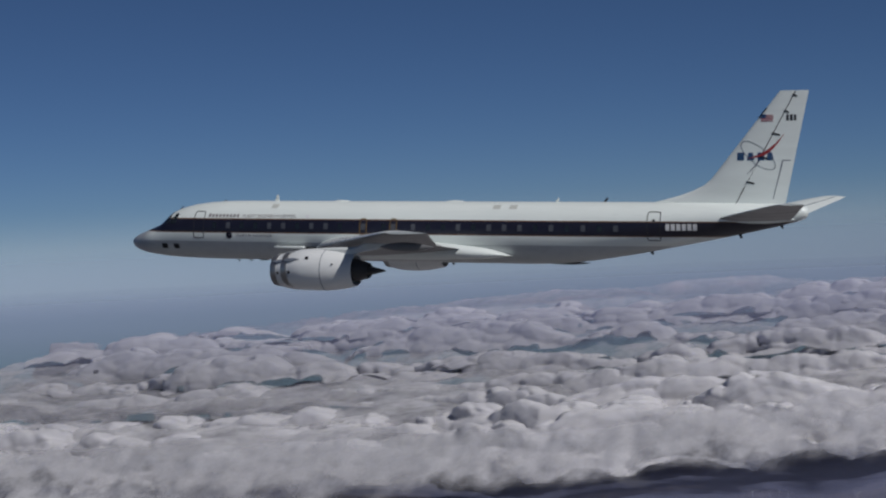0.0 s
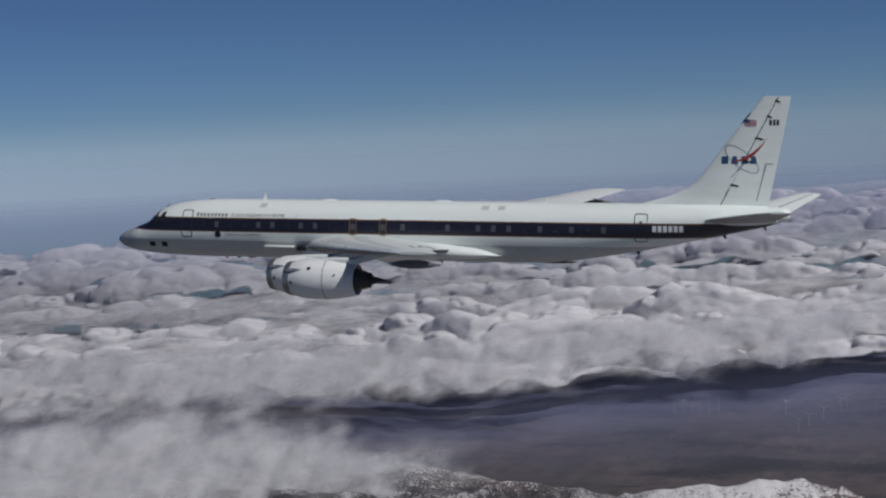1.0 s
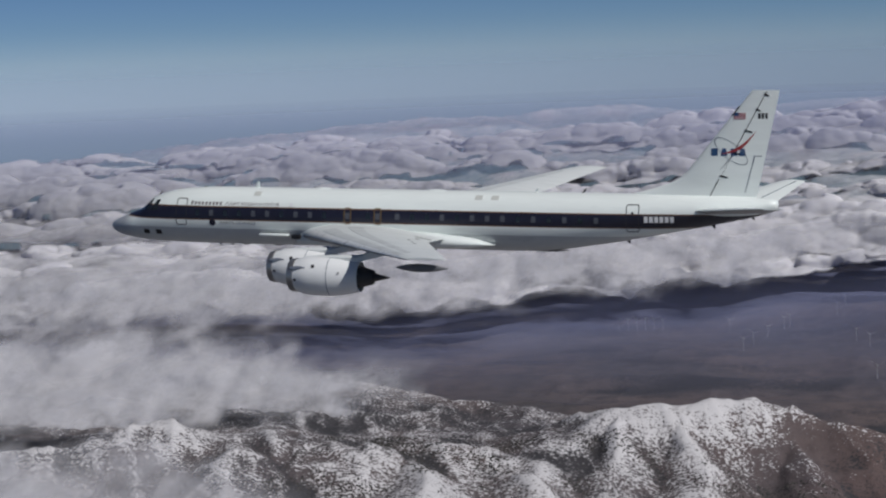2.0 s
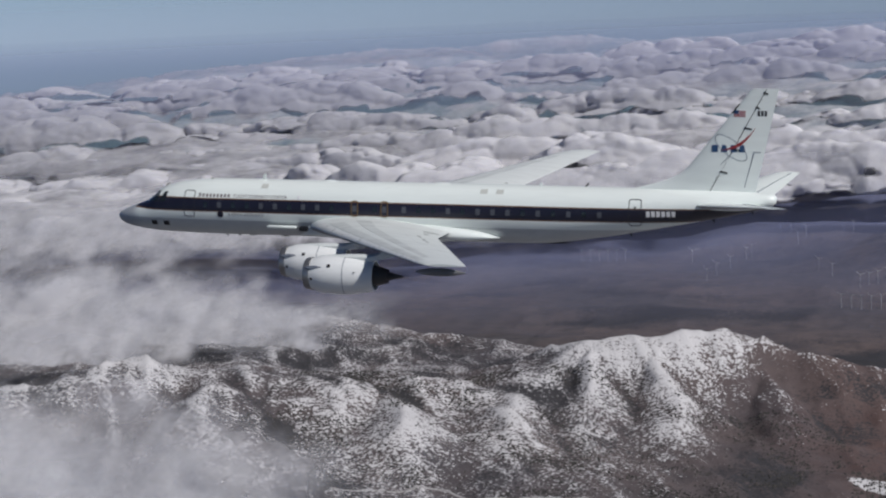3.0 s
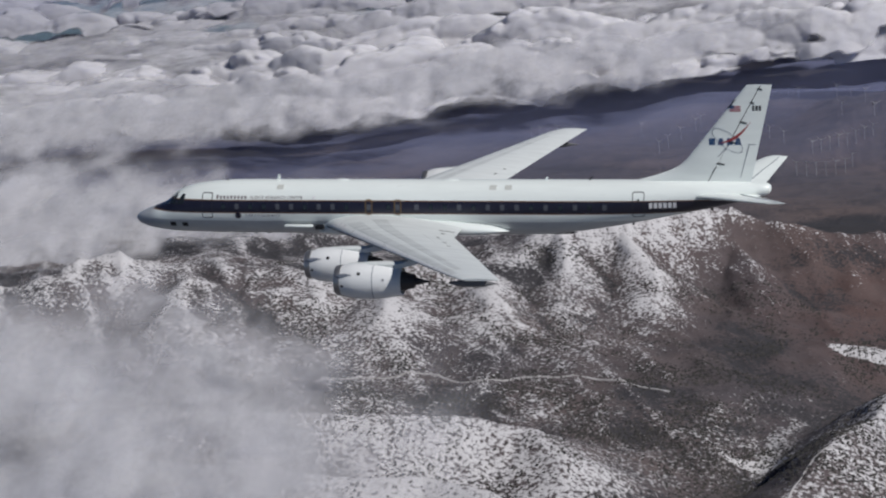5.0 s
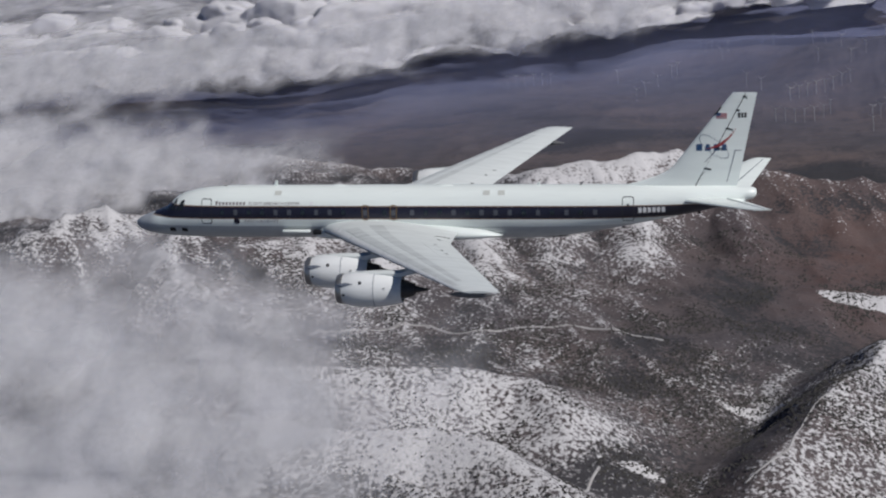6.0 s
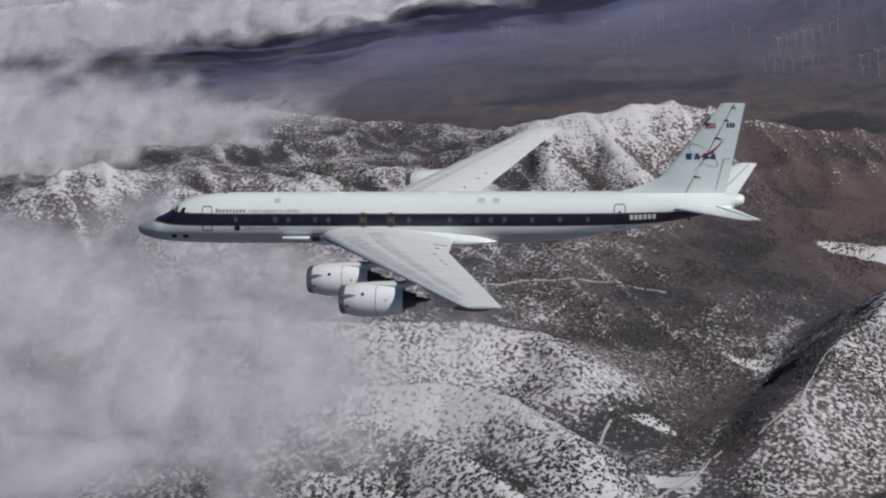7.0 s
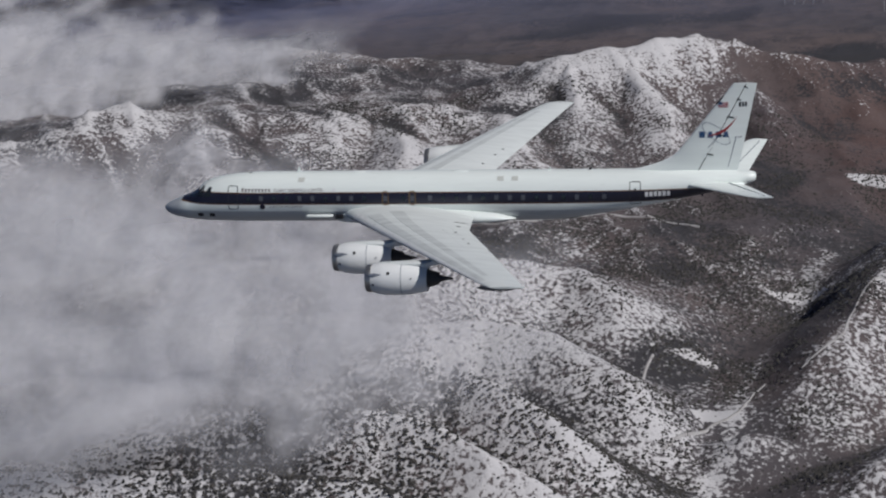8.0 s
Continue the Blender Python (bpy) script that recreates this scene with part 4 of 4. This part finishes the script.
def build_fin():
    st = []
    for z in (1.3, 1.5, 1.7, 1.95, 2.25, 2.6, 3.0, 4, 5, 6, 7, 7.8, 8.15, 8.24):
        lead, trail = fin_chord(max(1.5, z))
        st.append((z, lead, trail - lead, 0, 0.085 if z > 2.4 else 0.06))
    fin = part("fin", blade(st, True), WHITE, airliner, "white swept tail fin")
    sharp(fin, 50)

    def skin(x, z):
        lead, trail = fin_chord(z)
        u = min(0.999, max(0.001, (x - lead) / (trail - lead)))
        thick = 0.085 if z > 2.4 else 0.06
        return 5 * thick * (0.2969 * math.sqrt(u) - 0.126 * u - 0.3516 * u * u + 0.2843 * u ** 3 - 0.1036 * u ** 4) * 0.85 * (trail - lead)

    def plate(name, outline, mat, label, parent=None, lift=0.012, steps=1):
        """A thin sheet on the fin's port skin with that outline (x, z)."""
        bm = bmesh.new()
        front = [bm.verts.new((x, -skin(x, z) * SIDE_MUL - lift, z)) for x, z in outline]
        rear = [bm.verts.new((x, -skin(x, z) * SIDE_MUL + 0.02, z)) for x, z in outline]
        bm.faces.new(front)
        n = len(front)
        for i in range(n):
            bm.faces.new((front[i], front[(i + 1) % n], rear[(i + 1) % n], rear[i]))
        return part(name, bm, mat, parent or fin, label)
    SIDE_MUL = 1.0
    zs = [1.5 + (8.2 - 1.5) * k / 14 for k in range(15)]
    plate("hinge_gap", [(hinge_x(z) - 0.025, z) for z in zs] + [(hinge_x(z) + 0.03, z) for z in reversed(zs)], LINE, "dark rudder hinge line")
    rudder = part("rudder", blade([(z, hinge_x(max(1.5, z)) + 0.04, fin_chord(max(1.5, z))[1] + 0.012 - hinge_x(max(1.5, z)) - 0.04, 0, 0.012) for z in (1.62, 3, 5, 7, 8.18)], True), WHITE, fin, "white rudder")
    plate("tab_gap", [(44.5, 1.75), (44.54, 1.75), (45.12, 4.0), (45.1, 4.05), (45.55, 4.05), (45.55, 4.10), (45.06, 4.10)], GREYLINE, "grey trim tab line")
    for z in (2.75, 4.25, 5.65, 7.0, 7.95):
        x = hinge_x(z)
        w = 0.45 if z < 6 else 0.24
        plate("hinge_fitting", [(x - 0.02, z + 0.10), (x + w, z - 0.02), (x + w, z - 0.10), (x - 0.05, z)], BLACK, "black hinge fitting", lift=0.03)
    boot = []
    for z in (6.62, 6.82, 7.02, 7.22):
        x = fin_chord(z)[0]
        boot.append([(x + dx, dy, z) for dx, dy in ((-0.035, -0.03), (0.07, -0.085), (0.07, 0.085), (-0.035, 0.03))])
    part("leading_edge_boot", loft(boot), BLACK, fin, "black leading edge strip")
    # flag: stripes and canton
    def patch(name, x0, x1, z0, z1, mat, label, parent, lift):
        """A rectangle that follows the fin's port skin."""
        bm = bmesh.new()
        rows = []
        for j in (0, 1):
            z = z0 + (z1 - z0) * j
            rows.append([bm.verts.new((x0 + (x1 - x0) * i / 8, -skin(x0 + (x1 - x0) * i / 8, z) - lift, z)) for i in range(9)])
        for i in range(8):
            bm.faces.new((rows[0][i], rows[0][i + 1], rows[1][i + 1], rows[1][i]))
        ex = bmesh.ops.extrude_face_region(bm, geom=bm.faces[:])
        bmesh.ops.translate(bm, verts=[v for v in ex["geom"] if isinstance(v, bmesh.types.BMVert)], vec=(0, 0.02, 0))
        return part(name, bm, mat, parent, label)
    flag = patch("flag", 43.78, 44.52, 6.41, 6.83, WHITETEXT, "small national flag painted on the fin", fin, 0.014)
    for k in range(6):
        z = 6.41 + 0.07 * k
        patch("flag_stripe", 43.78, 44.52, z, z + 0.038, RED, "", flag, 0.019)
    patch("flag_canton", 43.78, 44.08, 6.62, 6.83, NAVY, "", flag, 0.024)
    # number shown as plain bars
    for k in range(3):
        x0 = 45.30 + 0.22 * k
        plate("number_bar", [(x0, 6.45), (x0 + 0.15, 6.45), (x0 + 0.15, 6.80), (x0, 6.80)], LINE, "dark bar")
    # emblem of plain shapes: four navy blocks, a red swoosh, a thin orbit
    for k, (x0, w) in enumerate(((42.36, 0.42), (42.96, 0.44), (43.60, 0.40), (44.12, 0.44))):
        s = 0.10 if k % 2 else 0.0
        plate("emblem_block", [(x0, 4.08), (x0 + w, 4.08), (x0 + w - s, 4.55), (x0 + s, 4.55)], NAVY, "navy block")
    pts = [(42.95 + 2.25 * t, 4.20 + 0.55 * t + 0.95 * t ** 2.4) for t in (k / 16 for k in range(17))]
    wide = [0.010 + 0.34 * max(0, math.sin(math.pi * t)) ** 1.2 * (0.3 + 0.7 * t) for t in (k / 16 for k in range(17))]
    plate("emblem_swoosh", [(x, z) for x, z in pts] + [(x, z - w) for (x, z), w in list(zip(pts, wide))[::-1]][0:-1], RED, "red swoosh", lift=0.022)
    ring = []
    for k in range(40):
        a = 2 * math.pi * k / 40
        u, v = 1.28 * math.cos(a), 0.50 * math.sin(a)
        ring.append((u, v))
    th = math.radians(-38)
    bm = bmesh.new()
    vs = []
    for u, v in ring:
        row = []
        for s in (0.965, 1.0):
            x = 43.62 + s * (u * math.cos(th) - v * math.sin(th))
            z = 4.38 + s * (u * math.sin(th) + v * math.cos(th))
            row.append(bm.verts.new((x, -skin(x, z) - 0.016, z)))
        vs.append(row)
    for a, b in zip(vs, vs[1:] + vs[:1]):
        bm.faces.new((a[0], a[1], b[1], b[0]))
    ex = bmesh.ops.extrude_face_region(bm, geom=bm.faces[:])
    bmesh.ops.translate(bm, verts=[v for v in ex["geom"] if isinstance(v, bmesh.types.BMVert)], vec=(0, 0.02, 0))
    part("emblem_orbit", bm, GREYLINE, fin, "thin grey orbit ring")
    plate("emblem_ray", [(42.95, 3.25), (43.0, 3.25), (43.75, 4.05), (43.66, 4.05)], GREYLINE, "thin grey line")


build_fin()


def build_stabiliser(side):
    st = []
    for y in (0.2, 0.8, 2, 3.5, 5, 6.3, 6.95, 7.15, 7.2):
        lead = 41.2 + (46.1 - 41.2) * (y - 0.8) / 6.4
        trail = 45.75 + (47.69 - 45.75) * (y - 0.8) / 6.4
        h = 0.56 + (1.67 - 0.56) * (y - 0.8) / 6.4
        if y > 6.6:
            k = (y - 6.6) / 0.6
            lead += 0.25 * k * k
        st.append((side * y, lead, trail - lead, h, 0.085))
    stab = part("stabiliser", blade(st), [WHITE, STABSHADE], airliner, "white tailplane, underside painted darker as in shade")
    sharp(stab, 45)
    rows = []
    for y in (1.2, 3, 5, 6.9):
        lead = 41.2 + (46.1 - 41.2) * (y - 0.8) / 6.4
        trail = 45.75 + (47.69 - 45.75) * (y - 0.8) / 6.4
        h = 0.56 + (1.67 - 0.56) * (y - 0.8) / 6.4
        x = lead + 0.70 * (trail - lead)
        t = 0.052 * (trail - lead)
        rows.append([(x - 0.02, side * y, h + t), (x + 0.03, side * y, h + t), (x + 0.03, side * y, h + t - 0.05), (x - 0.02, side * y, h + t - 0.05)])
    part("elevator_gap", loft(rows), GREYLINE, stab, "grey elevator hinge line")
    # root fillet
    rings = []
    for k in range(11):
        u = k / 10
        x = 40.6 + 5.3 * u
        top, bot, half = hull_at(x)
        r = 0.05 + 0.34 * math.sin(math.pi * u) ** 0.6
        rings.append([(x, side * (half * 0.72 + r * math.cos(a)), 0.56 + 0.75 * r * math.sin(a)) for a in (2 * math.pi * i / 14 for i in range(14))])
    part("root_fillet", loft(rings), WHITE, stab)


for side in (-1, 1):
    build_stabiliser(side)


# Doors, windows and markings on the port flank
def flank_sheet(x0, x1, z0, z1, lift, nx=2, nz=4, depth=0.03):
    bm = bmesh.new()
    g = [[bm.verts.new((x0 + (x1 - x0) * i / nx, hull_side(x0 + (x1 - x0) * i / nx, z0 + (z1 - z0) * j / nz, lift), z0 + (z1 - z0) * j / nz)) for i in range(nx + 1)] for j in range(nz + 1)]
    for j in range(nz):
        for i in range(nx):
            bm.faces.new((g[j][i], g[j][i + 1], g[j + 1][i + 1], g[j + 1][i]))
    ex = bmesh.ops.extrude_face_region(bm, geom=bm.faces[:])
    bmesh.ops.translate(bm, verts=[v for v in ex["geom"] if isinstance(v, bmesh.types.BMVert)], vec=(0, depth, 0))
    return bm


def outline(x0, x1, z0, z1, round_by, wide, lift=0.012):
    """A rounded rectangular band on the flank."""
    pts = []
    for cx, cz, a0 in ((x1 - round_by, z1 - round_by, 0), (x0 + round_by, z1 - round_by, 90), (x0 + round_by, z0 + round_by, 180), (x1 - round_by, z0 + round_by, 270)):
        for k in range(5):
            a = math.radians(a0 + 22.5 * k)
            pts.append((cx, cz, math.cos(a), math.sin(a)))
        if a0 in (90, 270):
            for k in (1, 2, 3, 4):
                t = k / 5
                z = cz + ((z0 + round_by) - (z1 - round_by)) * t * (1 if a0 == 90 else -1)
                pts.append((cx, z, -1 if a0 == 90 else 1, 0))
    bm = bmesh.new()
    vs = []
    for cx, cz, c, s in pts:
        row = []
        for r, d in ((round_by, 0.0), (round_by, lift), (round_by - wide, lift), (round_by - wide, 0.0)):
            x, z = cx + r * c, cz + r * s
            row.append(bm.verts.new((x, hull_side(x, z, d if d else -0.02), z)))
        vs.append(row)
    for a, b in zip(vs, vs[1:] + vs[:1]):
        for i in range(3):
            bm.faces.new((a[i], a[i + 1], b[i + 1], b[i]))
    return bm


def build_door(x0, x1, z0, z1, mat, label, wide, handle=True, rnd=0.16):
    door = part("door", outline(x0, x1, z0, z1, rnd, wide), mat, airliner, label)
    if handle:
        xm, zm = (x0 + x1) / 2, z0 + (z1 - z0) * 0.70
        part("handle", flank_sheet(xm - 0.07, xm + 0.07, zm - 0.07, zm + 0.07, 0.014), BLACK, door, "black door handle recess")
    else:
        xm, zm = (x0 + x1) / 2, (z0 + z1) / 2
        part("pane", flank_sheet(xm - 0.15, xm + 0.15, zm - 0.2, zm + 0.2, 0.012), SHADE, door)
    return door


build_door(5.74, 6.56, -0.92, 0.90, LINE, "cabin door with a dark outline", 0.055)
build_door(37.12, 37.97, -0.78, 1.02, LINE, "rear cabin door with a dark outline", 0.055)
build_door(18.05, 18.57, -0.60, 0.50, OCHRE, "overwing exit with an ochre outline", 0.06, False)
build_door(20.17, 20.69, -0.60, 0.50, OCHRE, "overwing exit with an ochre outline", 0.06, False)

BLINDS = (8.1, 11.4, 12.5, 14.5, 15.6, 22.0, 24.6, 27.4, 28.4, 29.4, 31.5, 33.6, 35.7)
for k in range(28):
    x = 7.4 + 1.03 * k
    if abs(x - 18.3) < 0.6 or abs(x - 20.4) < 0.6:
        continue
    lit = any(abs(x - b) < 0.52 for b in BLINDS)
    w = part("cabin_window", outline(x - 0.20, x + 0.20, -0.28, 0.22, 0.10, 0.045, 0.014), FRAME, airliner, "cabin window in the navy band")
    part("pane", flank_sheet(x - 0.155, x + 0.155, -0.235, 0.175, 0.008, 1, 3), SHADE if lit else GLASS, w, "grey blind drawn down" if lit else "dark glass")

# Cockpit panes
for side in (-1, 1):
    for k, (x0, x1, z0, z1) in enumerate(((2.30, 2.95, -0.06, 0.70), (3.02, 3.60, 0.02, 0.80), (3.68, 4.25, 0.05, 0.74))):
        bm = bmesh.new()
        quad = []
        for x, z in ((x0, z0), (x1, z0 + 0.02), (x1 + 0.10, z1), (x0 + 0.42, z1 * (0.95 if k else 0.9))):
            top, bot, half = hull_at(x)
            z = min(z, top - 0.06 - 0.05 * k)
            quad.append((x, z))
        grid = []
        for j in range(5):
            row = []
            for i in range(4):
                u, v = i / 3, j / 4
                x = (quad[0][0] * (1 - u) + quad[1][0] * u) * (1 - v) + (quad[3][0] * (1 - u) + quad[2][0] * u) * v
                z = (quad[0][1] * (1 - u) + quad[1][1] * u) * (1 - v) + (quad[3][1] * (1 - u) + quad[2][1] * u) * v
                row.append((x, -side * hull_side(x, z, 0.015), z))
            grid.append(row)
        bm = loft(grid, close=False, caps=False)
        ex = bmesh.ops.extrude_face_region(bm, geom=bm.faces[:])
        bmesh.ops.translate(bm, verts=[v for v in ex["geom"] if isinstance(v, bmesh.types.BMVert)], vec=(0.03, -side * 0.03, -0.02))
        part("cockpit_window", bm, GLASS, airliner, "dark cockpit windscreen pane")

# Hull details
part("emblem_disc", loft([[(8.49 + r * math.cos(a), hull_side(8.49, -0.70 + r * math.sin(a), d), -0.70 + r * math.sin(a)) for a in (2 * math.pi * i / 20 for i in range(20))] for r, d in ((0.23, -0.02), (0.23, 0.012), (0.01, 0.014))], caps=False), FRAME, airliner, "round dark emblem")
for x in (3.3, 4.25):
    part("vent_panel", flank_sheet(x - 0.22, x + 0.22, -1.66, -1.32, 0.012), BLACK, airliner, "black square panel")
for x in (27.0, 28.1, 11.35):
    part("roof_window", flank_sheet(x, x + 0.5, 1.12, 1.36, 0.02, 2, 3, 0.05), PORT, airliner, "pale square roof port")
part("sensor_fairing", box(12.0, 14.1, -2.15, -1.72, -1.50, -1.36, 0.04), WHITE, airliner, "white ledge below the flank")
part("air_scoop", box(14.25, 14.9, -1.95, -1.5, -1.72, -1.42, 0.08), BLACK, airliner, "dark scoop by the wing root")


def antenna(x, z, high, chord, lean, mat=WHITE, y=0.0):
    rings = []
    for t in (0, 0.5, 1):
        c = chord * (1 - 0.5 * t)
        rings.append([(x + lean * t - c / 2, y, z + high * t), (x + lean * t, y - 0.03, z + high * t), (x + lean * t + c / 2, y, z + high * t), (x + lean * t, y + 0.03, z + high * t)])
    return part("antenna", loft(rings), mat, airliner)


for x, high, chord, lean, mat in ((11.2, 0.42, 0.34, 0.05, WHITE), (30.9, 0.25, 0.25, 0.1, WHITE), (34.0, 0.30, 0.2, 0.22, LINE), (3.75, 0.30, 0.10, 0.25, BLACK), (7.3, 0.08, 0.3, 0.0, LINE)):
    antenna(x, hull_at(x)[0] - 0.02, high, chord, lean, mat)
for x, high, chord in ((8.2, -0.18, 0.2), (9.1, -0.14, 0.3), (23.8, -0.16, 0.25), (37.0, -0.22, 0.25), (42.5, -0.25, 0.25), (45.0, -0.2, 0.2)):
    antenna(x, hull_at(x)[1] + 0.03, high, chord, 0.1, LINE)
for x, long in ((10.2, 0.9), (12.6, 1.0), (31.5, 3.2), (16.0, 1.4), (24.0, 1.6)):
    z = hull_at(x)[1] if x in (10.2, 12.6, 31.5) else hull_at(x)[0]
    s = -1 if z < 0 else 1
    rings = []
    for k in range(9):
        u = k / 8
        r = 0.02 + 0.16 * math.sin(math.pi * u) ** 0.6
        rings.append([(x - long / 2 + long * u, 1.6 * r * math.cos(a), z - s * 0.05 + s * 0.7 * r * abs(math.sin(a)) * (1 if math.sin(a) > 0 else -0.4)) for a in (2 * math.pi * i / 12 for i in range(12))])
    part("blister_fairing", loft(rings), LINE if z < 0 else WHITE, airliner)


def lettering(text, x, z, size, mat, stretch=1.0, shear=0.0):
    """Raised letters wrapped on the port flank, each one a part."""
    for letter in text:
        if letter == " ":
            x += 0.30 * size * stretch
            continue
        cu = bpy.data.curves.new("letter", "FONT")
        cu.body, cu.size, cu.extrude, cu.shear = letter, size, 0.004, shear
        tmp = bpy.data.objects.new("letter", cu)
        scene.collection.objects.link(tmp)
        bpy.context.view_layer.update()
        me = bpy.data.meshes.new_from_object(tmp)
        bpy.data.objects.remove(tmp)
        wide = max(v.co.x for v in me.vertices)
        for v in me.vertices:
            px, pz = x + v.co.x * stretch, z + v.co.y
            v.co = (px, hull_side(px, pz, 0.012 + v.co.z), pz)
        me.materials.append(mat)
        new("letter", me).parent = airliner
        x += (wide + 0.07 * size) * stretch


for k in range(9):   # a personal name stays plain bars
    part("letter_bar", flank_sheet(6.86 + 0.268 * k, 7.02 + 0.268 * k, 0.50, 0.74 if k == 0 else 0.70, 0.012, 1, 2), GREYTEXT, airliner, "grey bar")
lettering("FLIGHT RESEARCH CENTER", 9.45, 0.50, 0.285, GREYTEXT, 1.06)
lettering("EARTH SCIENCE", 9.05, -0.76, 0.23, GREYTEXT, 1.3, 0.2)
part("beacon", flank_sheet(14.15, 14.35, 0.5, 0.7, 0.03, 1, 1), WHITETEXT, airliner, "small white light")
for k in range(6):
    part("registration_bar", flank_sheet(38.28 + 0.33 * k, 38.52 + 0.33 * k, -0.13, 0.27, 0.012, 1, 2), WHITETEXT, airliner, "white bar")


PLANE_ROWS = [
    (0.0, pose(1.632, 1.104, 6.977, 1.846, 3.144, -0.882)),
    (0.5, pose(-14.991, 1.203, 6.946, 1.947, 2.986, -0.892)),
    (1.0, pose(-32.282, 0.839, 6.259, 1.884, 2.505, -0.511)),
    (1.5, pose(-48.883, 0.896, 6.023, 2.021, 2.048, -0.475)),
    (2.0, pose(-65.260, 1.082, 6.078, 2.142, 1.882, -0.563)),
    (2.5, pose(-81.745, 1.207, 6.206, 2.185, 1.920, -0.605)),
    (3.0, pose(-98.466, 1.216, 6.291, 2.184, 2.002, -0.533)),
    (3.5, pose(-115.365, 1.135, 6.244, 2.157, 2.013, -0.374)),
    (4.0, pose(-131.953, 1.175, 6.100, 2.084, 2.017, -0.367)),
    (4.5, pose(-148.591, 1.179, 5.914, 1.989, 2.027, -0.337)),
    (5.0, pose(-165.060, 1.182, 5.513, 1.792, 2.036, -0.386)),
    (5.5, pose(-181.483, 1.209, 5.142, 1.607, 2.046, -0.460)),
    (6.0, pose(-198.130, 1.266, 5.175, 1.612, 2.062, -0.433)),
    (6.5, pose(-215.100, 1.322, 5.633, 1.811, 2.099, -0.265)),
    (7.0, pose(-232.138, 1.158, 5.400, 1.661, 2.221, -0.093)),
    (7.5, pose(-249.446, 0.704, 4.587, 1.233, 2.411, 0.177)),
    (8.0, pose(-265.473, 1.004, 4.810, 1.323, 2.385, -0.065)),
]


def motions():
    walk(airliner, PLANE_ROWS)


motions()
